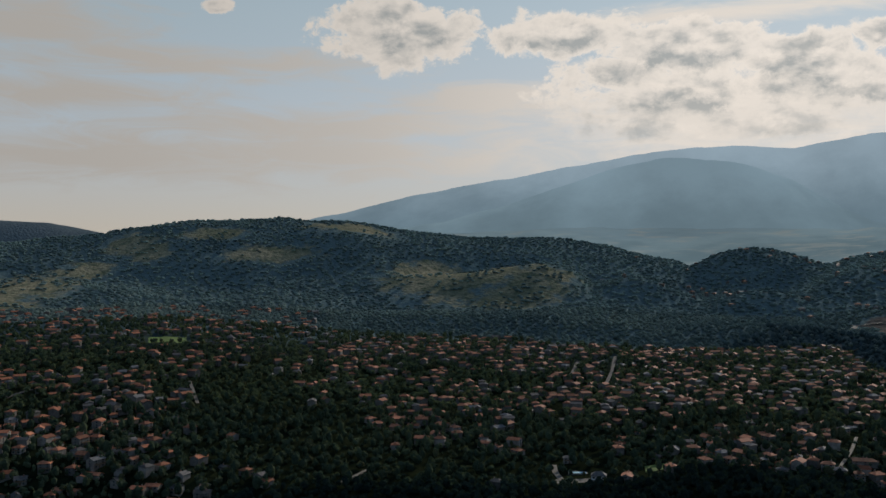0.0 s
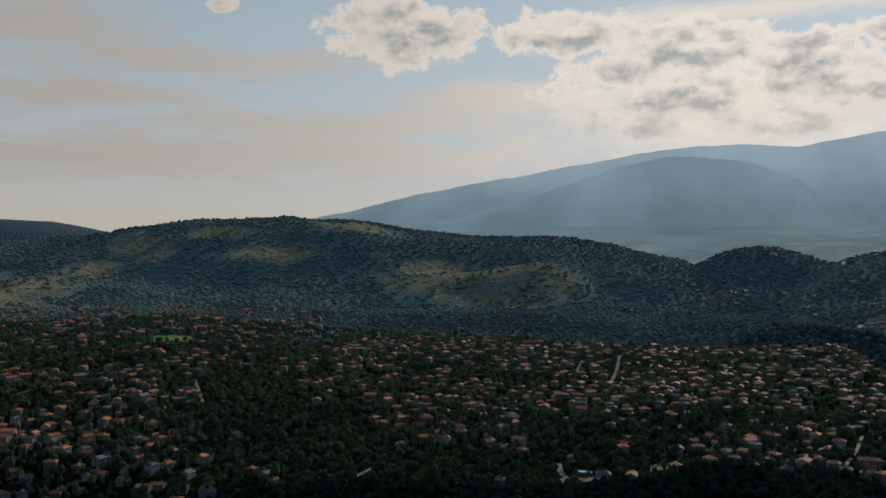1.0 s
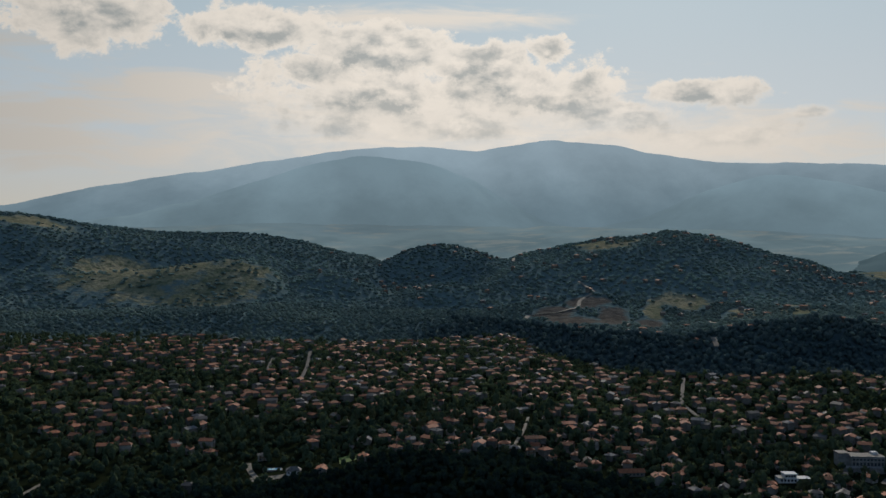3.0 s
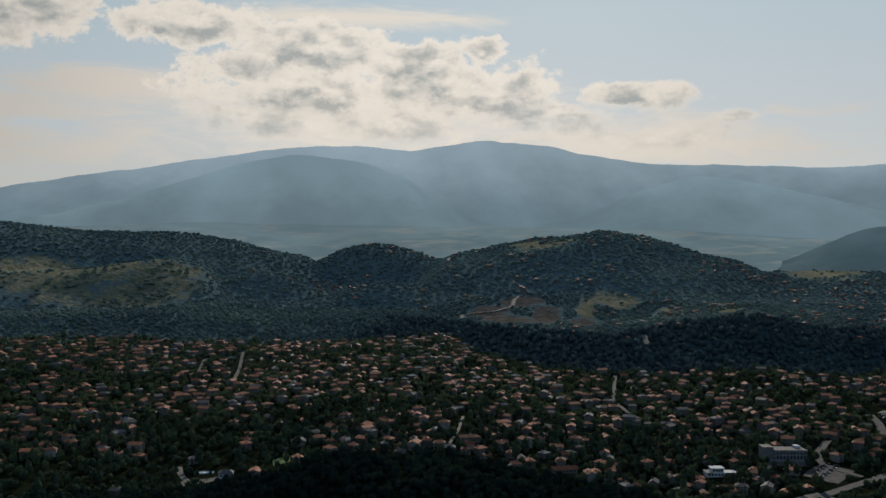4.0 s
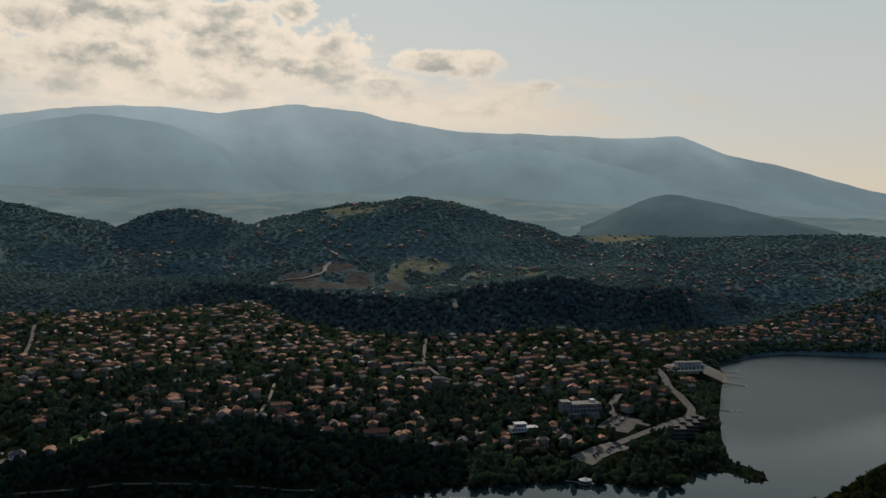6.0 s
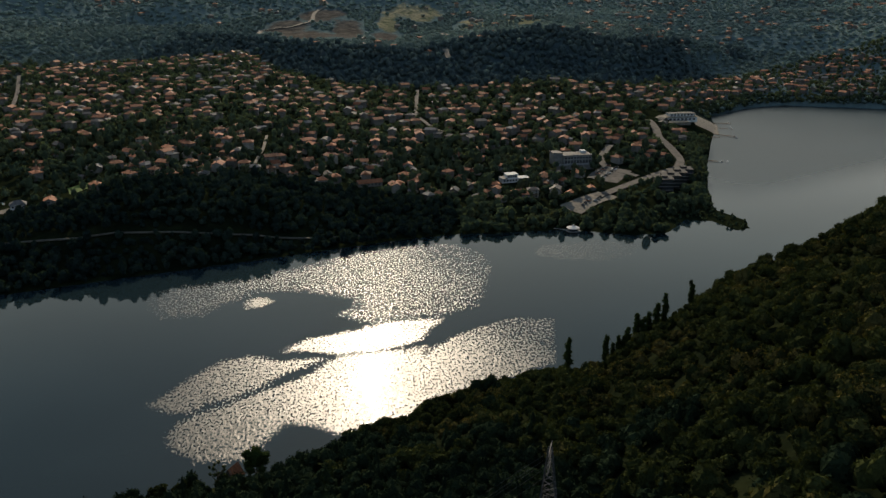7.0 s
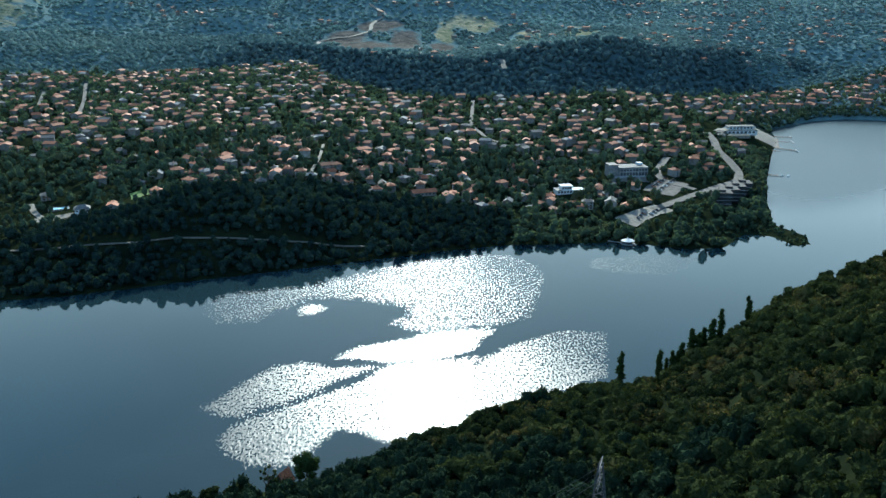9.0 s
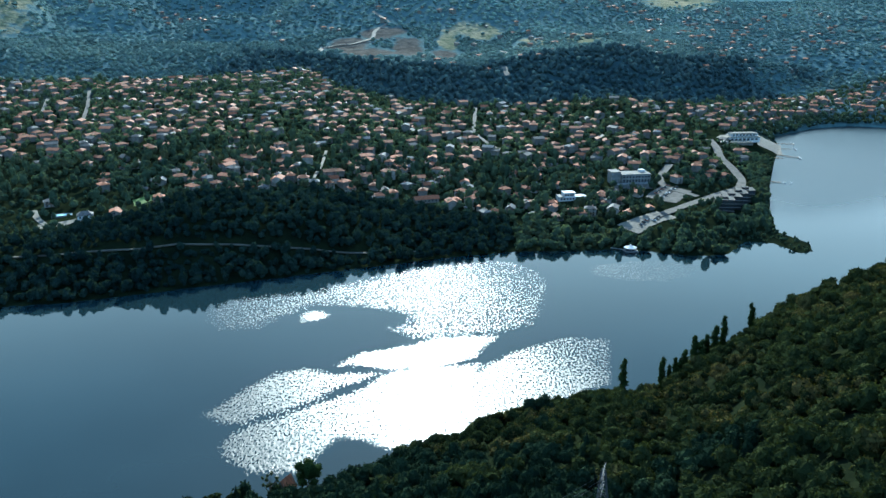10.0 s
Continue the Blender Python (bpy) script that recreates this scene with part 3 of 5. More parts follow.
# ---------------------------------------------------------------- the mountains on the skyline
def build_range(name, bearings, rise, dist, foot, mat, label, base=120.0, ribs=60.0, soften_by=0.8):
    """rise: degrees by which the crest stands over the level of the eye."""
    az = np.arange(bearings[0], bearings[-1] + 0.01, 0.2)
    t = np.linspace(0, 1, 44)
    T, A = np.meshgrid(t, az, indexing="ij")
    bend = np.exp(-0.5 * (np.arange(-12, 13) * 0.2 / soften_by) ** 2)
    line = np.convolve(np.pad(np.interp(az, bearings, rise), 12, mode="edge"), bend / bend.sum(), "valid")
    crest = H + dist * np.tan(np.radians(line))[None, :] + 0 * T
    shape = np.where(T < 0.8, (T / 0.8) ** 0.95, 1 - np.clip((T - 0.8) / 0.2, 0, 1) ** 1.5 * 0.5)
    R = foot + (dist - foot) * T / 0.8
    X, Y = polar(R, A)
    relief = fbm(X, Y * 0.5, 420, 5, 21) * ribs * np.sin(np.pi * np.clip(T / 0.8, 0, 1)) * np.clip((crest - base) / 200, 0, 1)
    Z = base + (crest - base) * shape + relief + fbm(X, Y, 90, 4, 4) * 9 * T
    tagged(part(name, mesh_from(name, np.stack([X, Y, Z], -1).reshape(-1, 3), grid_faces(*R.shape)[:, ::-1], True), mat), label, "mountain", kind="structure")


build_ground()
build_lake()
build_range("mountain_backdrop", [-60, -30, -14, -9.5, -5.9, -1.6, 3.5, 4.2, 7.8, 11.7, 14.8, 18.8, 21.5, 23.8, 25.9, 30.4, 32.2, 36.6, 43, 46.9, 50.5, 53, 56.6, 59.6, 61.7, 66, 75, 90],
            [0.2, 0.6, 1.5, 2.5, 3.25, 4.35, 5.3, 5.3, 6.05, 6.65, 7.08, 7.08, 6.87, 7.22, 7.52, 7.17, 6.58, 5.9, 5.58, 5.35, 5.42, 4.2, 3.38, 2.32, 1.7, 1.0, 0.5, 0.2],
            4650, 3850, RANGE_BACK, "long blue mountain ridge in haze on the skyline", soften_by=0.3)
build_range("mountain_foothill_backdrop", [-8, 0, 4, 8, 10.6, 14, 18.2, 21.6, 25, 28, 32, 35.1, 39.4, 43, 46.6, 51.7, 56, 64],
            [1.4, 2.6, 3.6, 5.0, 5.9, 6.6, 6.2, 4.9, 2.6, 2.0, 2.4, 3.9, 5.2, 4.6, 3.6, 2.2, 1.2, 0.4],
            4150, 3450, RANGE_FRONT, "wooded foothill in blue haze in front of the mountain ridge")
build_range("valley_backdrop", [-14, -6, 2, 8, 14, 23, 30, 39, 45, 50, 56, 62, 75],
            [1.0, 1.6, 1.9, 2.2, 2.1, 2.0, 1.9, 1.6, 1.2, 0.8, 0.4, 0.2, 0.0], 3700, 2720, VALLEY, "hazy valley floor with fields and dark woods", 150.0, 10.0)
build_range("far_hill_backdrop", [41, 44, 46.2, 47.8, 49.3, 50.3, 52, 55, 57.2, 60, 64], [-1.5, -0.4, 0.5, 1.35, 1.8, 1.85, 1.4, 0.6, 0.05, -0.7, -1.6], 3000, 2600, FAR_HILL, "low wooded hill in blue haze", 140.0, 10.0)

# ---------------------------------------------------------------- trees
def ico(level=1):
    bm = bmesh.new()
    bmesh.ops.create_icosphere(bm, subdivisions=level, radius=1)
    v = np.array([tuple(p.co) for p in bm.verts])
    f = np.array([[p.index for p in q.verts] for q in bm.faces])
    bm.free()
    return v, f


def crown_kind(seed, cores, leaves, leaf, level=1, squat=1.0, solid=True):
    """One crown of unit half width: a few lumpy cores and many loose leaf sprays round them. Its foot is at the origin."""
    rs = np.random.RandomState(seed)
    verts, faces, count = [], [], 0
    bv, bf = ico(level)
    spots_ = []
    for k in range(cores):
        c = np.array([0, 0, 1.05 * squat]) + rs.uniform(-0.5, 0.5, 3) * (1, 1, 0.75) * (k > 0)
        s = rs.uniform(0.42, 0.66) if k else 0.78
        spots_.append((c, s))
        w = bv * (1 + rs.uniform(-0.22, 0.22, (len(bv), 1))) * s * (1, 1, 0.9 * squat) + c
        if solid:
            verts.append(w), faces.append(bf + count)
            count += len(bv)
    if leaves:
        pick = rs.randint(0, cores, leaves)
        way = rs.normal(size=(leaves, 3))
        way[:, 2] = np.where(way[:, 2] < -0.3, -way[:, 2], way[:, 2])
        way /= np.linalg.norm(way, axis=1, keepdims=True)
        c = np.array([spots_[i][0] for i in pick]) + way * np.array([[spots_[i][1]] for i in pick]) * rs.uniform(0.85, 1.15, (leaves, 1)) * (1, 1, 0.9 * squat)
        a, b = rs.normal(size=(2, leaves, 3))
        a, b = (q / np.linalg.norm(q, axis=1, keepdims=True) * leaf * rs.uniform(0.6, 1.3, (leaves, 1)) for q in (a, b))
        tri = np.stack([c + a, c - 0.5 * a + b, c - 0.5 * a - b], 1).reshape(-1, 3)
        verts.append(tri), faces.append(np.arange(leaves * 3).reshape(-1, 3) + count)
    return np.concatenate(verts), np.concatenate(faces)


def pine_kind(seed):
    """A pine of unit half width: ragged tiers of drooping sprays that narrow to a tip."""
    rs = np.random.RandomState(seed)
    verts, faces, count = [], [], 0
    for k in range(5):
        z0, z1, wide = 0.25 + 0.5 * k, 1.25 + 0.55 * k, 1.0 - 0.17 * k
        a = np.arange(9) * 2 * np.pi / 9 + rs.uniform(-0.2, 0.2, 9)
        reach = wide * rs.uniform(0.6, 1.15, 9)
        verts.append(np.concatenate([np.stack([reach * np.cos(a), reach * np.sin(a), z0 + rs.uniform(-0.2, 0.2, 9)], -1), [[rs.uniform(-0.1, 0.1), rs.uniform(-0.1, 0.1), z1]]]))
        faces.append(np.array([[i, (i + 1) % 9, 9] for i in range(9)]) + count)
        count += 10
    n = 60
    t, a = rs.uniform(0, 1, n) ** 1.3, rs.uniform(0, 2 * np.pi, n)
    reach = (1.0 - 0.75 * t) * rs.uniform(0.6, 1.1, n)
    c = np.stack([reach * np.cos(a), reach * np.sin(a), 0.4 + 2.6 * t], -1)
    u, v = rs.normal(size=(2, n, 3)) * 0.13
    verts.append(np.stack([c + u, c - 0.5 * u + v, c - 0.5 * u - v], 1).reshape(-1, 3)), faces.append(np.arange(n * 3).reshape(-1, 3) + count)
    return np.concatenate(verts), np.concatenate(faces)


def plant(name, spots_xyz, sizes, kinds, mat, label, rs, tall=(0.85, 1.25), category="forest", soft=False):
    """Many crowns as one mesh. sizes: half widths in metres."""
    vs, fs, count = [], [], 0
    which = rs.randint(0, len(kinds), len(sizes))
    for k, (v, f) in enumerate(kinds):
        i = np.where(which == k)[0]
        if not len(i):
            continue
        turn = rs.uniform(0, 2 * np.pi, len(i))
        c, s = np.cos(turn)[:, None], np.sin(turn)[:, None]
        size = sizes[i][:, None]
        up = rs.uniform(*tall, (len(i), 1))
        w = np.stack([(c * v[:, 0] - s * v[:, 1]) * size, (s * v[:, 0] + c * v[:, 1]) * size, v[:, 2] * size * up], -1) + spots_xyz[i][:, None, :]
        vs.append(w.reshape(-1, 3))
        fs.append((f[None] + (np.arange(len(i)) * len(v))[:, None, None]).reshape(-1, 3) + count)
        count += len(i) * len(v)
    ob = part(name, mesh_from(name, np.concatenate(vs), np.concatenate(fs), soft), mat)
    return tagged(ob, label, category, kind="stuff")


def scatter(cell, r0, r1, a0, a1, rs):
    """Jittered points, about one in a square of that side, in a sector."""
    n_r = int((r1 - r0) / cell)
    xs, ys = [], []
    for k in range(n_r):
        r = r0 + (k + 0.5) * cell
        n_a = max(1, int(r * radians(a1 - a0) / cell))
        az = a0 + (np.arange(n_a) + rs.uniform(0, 1, n_a)) * (a1 - a0) / n_a
        x, y = polar(r + rs.uniform(-0.5, 0.5, n_a) * cell, az)
        xs.append(x), ys.append(y)
    return np.concatenate(xs), np.concatenate(ys)


def shore_distance(x, y):
    return edge_distance(x, y, LAKE) * np.where(inside(x, y, LAKE), -1, 1)


def village_density(x, y):
    """How much of the ground belongs to houses and gardens, 0 to 1."""
    r, az = np.hypot(x, y), np.degrees(np.arctan2(x, y))
    d = shore_distance(x, y)
    foot = np.interp(az, LAND_AZ, FOOT_R)
    from_r = np.interp(az, [-30, 5, 10, 16, 22, 26, 30, 36, 44, 50, 60], [700, 705, 715, 735, 745, 755, 760, 740, 745, 800, 900])
    return smooth(r, from_r - 8, from_r + 8) * (1 - smooth(r, foot - 30, foot + 20)) * smooth(d, 18, 30)


def build_woods():
    rs = np.random.RandomState(11)
    pine_kinds = [pine_kind(31)]
    near_kinds = [crown_kind(s, 6, 230, 0.15, 1, q) for s, q in ((1, 1.0), (2, 0.85), (3, 1.15), (4, 0.95), (5, 1.05))]
    mid_kinds = [crown_kind(s, 3, 70, 0.22, 1, q) for s, q in ((6, 1.0), (7, 0.9), (8, 1.2), (9, 1.05))]
    garden_kinds = [crown_kind(s, 1, 18, 0.34, 1, q) for s, q in ((16, 1.0), (17, 0.9), (18, 1.25), (19, 1.05))]
    wood_kinds = [crown_kind(s, 2, 4, 0.22, 1, q) for s, q in ((26, 0.9), (27, 0.8), (28, 1.1), (29, 1.3))]
    far_kinds = [crown_kind(s, 2, 0, 0.3, 1, q) for s, q in ((12, 0.8), (13, 1.0), (14, 1.2), (15, 0.9))]
    # the near slope
    x, y = scatter(5.4, 120, 520, 2, 68, rs)
    r, az = np.hypot(x, y), np.degrees(np.arctan2(x, y))
    rc = np.interp(az, CREST_AZ, CREST_R)
    z = ground(x, y)
    keep = (r < rc + 22 + 50 * (az > 48)) & (z > 0.6) & ((az > 14) | (r > 300))
    x, y, z = x[keep], y[keep], z[keep]
    size = 2.7 + 1.7 * rs.uniform(0, 1, len(x)) ** 1.5 + 1.0 * np.clip(fbm(x, y, 60, 2, 8), -0.5, 1)
    dark = fbm(x, y, 95, 3, 71) + 0.35 * fbm(x, y, 22, 2, 72) + 0.12 * smooth(np.hypot(x, y), 330, 250) > 0.16
    plant("slope_pines", np.stack([x, y, z - 0.5], -1)[dark], size[dark] * 0.85, [crown_kind(51, 5, 170, 0.14, 1, 1.5), crown_kind(52, 6, 170, 0.14, 1, 1.3), crown_kind(53, 5, 170, 0.14, 1, 1.7)] + pine_kinds, LEAF_PINE, "dark pines in dense stands on the lakeside slope", rs, (0.65, 1.0))
    bushy = (~dark) & (rs.uniform(0, 1, len(x)) < 0.96)
    x, y, z, size = x[bushy], y[bushy], z[bushy], size[bushy] * rs.uniform(0.62, 1.12, bushy.sum())
    plant("slope_forest", np.stack([x, y, z - 0.5], -1), size, near_kinds, LEAF_NEAR, "dense green broadleaf forest on the steep lakeside slope", rs)
    # the bank below the village
    x, y = scatter(5.8, 540, 1700, -32, 65.5, rs)
    d, v, z = shore_distance(x, y), village_density(x, y), ground(x, y)
    az = np.degrees(np.arctan2(x, y))
    keep = (d > 1.5) & (v < 0.5) & ((np.hypot(x, y) < 830) | (d < 34)) & ((az < 40) | (d < 26) | (rs.uniform(0, 1, len(x)) < 0.45)) & clear_of_sites(x, y, 3)
    x, y, z = x[keep], y[keep], z[keep]
    big = (1.9 + 2.6 * rs.uniform(0, 1, len(x)) ** 1.5) * np.where((x > 545) & (y < 468), 0.45, 1.0)
    az = np.degrees(np.arctan2(x, y))
    # the bank takes the leaves with shade in their colour, the point the village leaves
    for name, sel, mat, label in (("bank_forest", az < 37, LEAF_BANK_SHADED, "dark wooded bank between village and lake"), ("shore_trees", az >= 37, LEAF_VILLAGE, "green trees along the point and the shore")):
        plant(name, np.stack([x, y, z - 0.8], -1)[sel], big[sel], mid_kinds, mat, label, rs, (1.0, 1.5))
    # gardens
    x, y = scatter(6.9, 700, 1800, -32, 65.5, rs)
    v, z = village_density(x, y), ground(x, y)
    keep = (v > 0.3) & (rs.uniform(0, 1, len(x)) < 0.78 + 0.4 * fbm(x, y, 70, 2, 77)) & clear_of_sites(x, y, 1.5) & (z > 1)
    x, y, z = x[keep], y[keep], z[keep]
    size, close = 1.6 + 2.8 * rs.uniform(0, 1, len(x)) ** 1.6, np.hypot(x, y) < 940
    rich_kinds = [crown_kind(s, 3, 26, 0.26, 1, q) for s, q in ((41, 1.0), (42, 0.85), (43, 1.35), (44, 1.1), (45, 1.7))]
    plant("garden_trees", np.stack([x, y, z - 0.8], -1)[close], size[close], rich_kinds, LEAF_VILLAGE, "green garden trees between the village houses", rs, (0.8, 1.45))
    plant("garden_trees", np.stack([x, y, z - 0.8], -1)[~close], size[~close], garden_kinds, LEAF_VILLAGE, "green trees between houses farther up the village", rs, (0.8, 1.45))
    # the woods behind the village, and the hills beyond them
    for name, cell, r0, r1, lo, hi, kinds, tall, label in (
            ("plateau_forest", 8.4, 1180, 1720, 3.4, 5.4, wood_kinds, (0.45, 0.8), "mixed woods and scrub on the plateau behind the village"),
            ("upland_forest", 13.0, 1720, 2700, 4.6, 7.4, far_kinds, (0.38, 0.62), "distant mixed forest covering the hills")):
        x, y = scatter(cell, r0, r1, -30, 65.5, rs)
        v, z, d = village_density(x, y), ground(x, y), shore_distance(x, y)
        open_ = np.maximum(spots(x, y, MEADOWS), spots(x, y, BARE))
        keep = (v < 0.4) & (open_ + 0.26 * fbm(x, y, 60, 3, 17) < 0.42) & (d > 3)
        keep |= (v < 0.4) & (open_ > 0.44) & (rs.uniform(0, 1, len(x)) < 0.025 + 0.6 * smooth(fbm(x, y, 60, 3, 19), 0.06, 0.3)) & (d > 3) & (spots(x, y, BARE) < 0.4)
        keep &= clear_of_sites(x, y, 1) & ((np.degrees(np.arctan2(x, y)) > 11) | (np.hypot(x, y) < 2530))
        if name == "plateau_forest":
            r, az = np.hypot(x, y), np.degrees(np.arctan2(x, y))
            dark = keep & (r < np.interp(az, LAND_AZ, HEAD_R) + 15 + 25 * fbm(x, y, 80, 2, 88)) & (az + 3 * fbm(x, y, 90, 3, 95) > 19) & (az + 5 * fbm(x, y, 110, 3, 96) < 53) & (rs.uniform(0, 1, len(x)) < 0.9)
            plant("scarp_forest", np.stack([x, y, z - 1.2], -1)[dark], rs.uniform(3.2, 5.4, dark.sum()), kinds, LEAF_SCARP_HAZED, "dark dense forest on the scarp behind the village", rs, (0.8, 1.3), soft=True)
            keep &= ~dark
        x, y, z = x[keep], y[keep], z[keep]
        plant(name, np.stack([x, y, z - 1.2], -1), rs.uniform(lo, hi, len(x)), kinds, LEAF_FAR_HAZED if name == "upland_forest" else LEAF_PLATEAU_HAZED, label, rs, tall, soft=True)


SITES = []


def clear_of_sites(x, y, margin):
    ok = np.ones(len(x), bool)
    for sx, sy, rad in SITES:
        ok &= np.hypot(x - sx, y - sy) > rad + margin
    return ok

# ---------------------------------------------------------------- roads and paved places
ROADS = [
    ([(674, 983), (627, 917), (593, 869), (573, 804), (575, 779)], 4.5, ASPHALT, "pale village street running between houses"),
    ([(380, 822), (354, 775), (329, 735), (314, 712)], 2.8, GRAVEL, "pale gravel lane up the bank"),
    ([(250, 1296), (223, 1180), (200, 1098)], 4.5, ASPHALT, "pale straight village street"),
    ([(190, 1255), (168, 1165)], 5.0, ASPHALT, "narrow pale village street"),
    ([(830, 720), (810, 691), (775, 655), (763, 630), (736, 592), (708, 569), (675, 560), (627, 545), (583, 536), (553, 530)], 9.0, ASPHALT, "pale lakeside road bending round the shore"),
    ([(690, 648), (638, 613), (623, 586), (632, 556)], 7.5, ASPHALT, "short pale street down to the lakeside road"),
    ([(96, 775), (94, 752), (98, 730)], 5.0, GRAVEL, "sandy drive beside a villa"),
    ([(676, 1463), (720, 1440), (770, 1450), (800, 1500), (849, 1529), (852, 1600)], 7.0, GRAVEL, "white track through bare earth"),
    ([(676, 1463), (655, 1430)], 9.0, GRAVEL, "white track end on bare earth"),
    ([(590, 1330), (575, 1290), (590, 1250)], 7.0, GRAVEL, "pale track at the wood's edge"),
    ([(905, 1250), (890, 1200), (900, 1160)], 8.0, GRAVEL, "pale track down the wooded scarp"),
    ([(872, 1968), (882, 1993), (900, 2012)], 8.0, GRAVEL, "pale track on the wooded hill"),
    ([(790, 1080), (775, 1050)], 8.0, GRAVEL, "short pale track by the village"),
    ([(-84, 707), (-75, 721), (-63, 746)], 3.5, GRAVEL, "pale lane at the edge of the bank"),
    ([(-287, 1012), (-253, 922)], 3.5, GRAVEL, "pale track between gardens"),
    ([(-447, 913), (-437, 949)], 5.0, ASPHALT, "short pale street at the village edge"),
    ([(60, 668), (130, 642), (200, 616), (280, 588), (340, 572)], 2.6, DIRT, "narrow shore path under the wooded bank"),
]
# centre, half sizes, turn, material, label
YARDS = [
    ((540, 527), (26, 11), 8, GRAVEL, "pale paved lakeside square"),
    ((612, 573), (24, 15), 25, ASPHALT, "pale car park by the lake"),
    ((950, 727), (36, 15), 40, GRAVEL, "sandy bathing beach terrace"),
    ((181, 741), (13, 9), -10, LAWN, "bright green mown lawn"),
    ((112, 728), (20, 5), -5, GRAVEL, "pale garden terrace"),
    ((-380, 1233), (25, 20), 17, LAWN, "green sports field among trees"),
]


def resample(line, step):
    out = []
    for (ax, ay), (bx, by) in zip(line, line[1:]):
        k = max(1, int(math.hypot(bx - ax, by - ay) / step))
        out += [(ax + (bx - ax) * i / k, ay + (by - ay) * i / k) for i in range(k)]
    return np.array(out + [line[-1]], float)


def soften(p):
    q = p.copy()
    for _ in range(6):
        q[1:-1] = (q[:-2] + q[1:-1] * 2 + q[2:]) / 4
    return q


def ribbon(p, wide, lift=0.45, thick=0.7):
    t = np.gradient(p, axis=0)
    t /= np.linalg.norm(t, axis=1, keepdims=True)
    side = np.stack([-t[:, 1], t[:, 0]], -1) * wide / 2
    left, right = p + side, p - side
    zl, zr = ground(left[:, 0], left[:, 1]), ground(right[:, 0], right[:, 1])
    z = np.maximum(zl, zr) + lift
    rows = [np.c_[left, z - thick], np.c_[left, z], np.c_[right, z], np.c_[right, z - thick]]
    return mesh_from("road", np.stack(rows, 1).reshape(-1, 3), grid_faces(len(p), 4)[:, ::-1], False)


def build_roads():
    for line, wide, mat, label in ROADS:
        p = soften(resample(line, 5.0))
        tagged(part("road", ribbon(p, wide), mat), label, "road", kind="structure")
        for x, y in p[::2]:
            SITES.append((x, y, wide * 0.5 + 1))
    for (cx, cy), (a, b), turn, mat, label in YARDS:
        u, v = np.meshgrid(np.linspace(-a, a, 16), np.linspace(-b, b, 10))
        c, s = math.cos(radians(turn)), math.sin(radians(turn))
        x, y = cx + u * c - v * s, cy + u * s + v * c
        wob = fbm(x, y, 14, 2, 61) * 2.0
        x, y = x + wob * u / a, y + wob * v / b
        z = np.maximum(ground(x, y), 0.3) + 0.35
        me = mesh_from("pavement", np.stack([x, y, z], -1).reshape(-1, 3), grid_faces(*x.shape), True)
        tagged(part("pavement", me, mat), label, "pavement", kind="structure")
        for k in np.linspace(-1, 1, 5):
            SITES.append((cx + k * (a - b * 0.6) * c, cy + k * (a - b * 0.6) * s, b))

# ---------------------------------------------------------------- houses
def box(bm, x0, y0, z0, x1, y1, z1):
    made = bmesh.ops.create_cube(bm, size=1)["verts"]
    bmesh.ops.scale(bm, vec=(x1 - x0, y1 - y0, z1 - z0), verts=made)
    bmesh.ops.translate(bm, vec=((x0 + x1) / 2, (y0 + y1) / 2, (z0 + z1) / 2), verts=made)
    return made


def roof_mesh(w, d, z, rise, hip, over=0.55, thick=0.22):
    """A pitched roof slab with overhang: ridge along x, hipped or with gables."""
    bm = bmesh.new()
    a, b = w / 2 + over, d / 2 + over
    drop = rise / (d / 2) * over
    k = (a - hip) if hip else a
    low = [(-a, -b, z - drop), (a, -b, z - drop), (a, b, z - drop), (-a, b, z - drop)]
    top = [(-k, 0, z + rise), (k, 0, z + rise)]
    up = [bm.verts.new(p) for p in low + top]
    dn = [bm.verts.new((p[0], p[1], p[2] - thick)) for p in low + top]
    for q, flip in ((up, False), (dn, True)):
        for f in ((0, 1, 5, 4), (2, 3, 4, 5)) + (((1, 2, 5), (3, 0, 4)) if hip else ()):
            bm.faces.new([q[i] for i in (reversed(f) if flip else f)])
    ring = [(0, 1), (1, 2), (2, 3), (3, 0)] if hip else [(0, 1), (1, 5), (5, 2), (2, 3), (3, 4), (4, 0)]
    for i, j in ring:
        bm.faces.new([up[j], up[i], dn[i], dn[j]])
    bmesh.ops.recalc_face_normals(bm, faces=bm.faces)
    return bm


def wall_mesh(w, d, h, rise, hip):
    bm = bmesh.new()
    box(bm, -w / 2, -d / 2, -2.5, w / 2, d / 2, h)
    if not hip:
        for s in (-1, 1):
            v = [bm.verts.new(p) for p in ((s * w / 2, -d / 2, h), (s * w / 2, d / 2, h), (s * w / 2, 0, h + rise))]
            u = [bm.verts.new((p.co.x - s * 0.3, p.co.y, p.co.z)) for p in v]
            bm.faces.new(v), bm.faces.new(u)
            for i in range(3):
                bm.faces.new((v[i], v[(i + 1) % 3], u[(i + 1) % 3], u[i]))
    bmesh.ops.recalc_face_normals(bm, faces=bm.faces)
    return bm


def block(*size):
    bm = bmesh.new()
    box(bm, *size)
    return bm


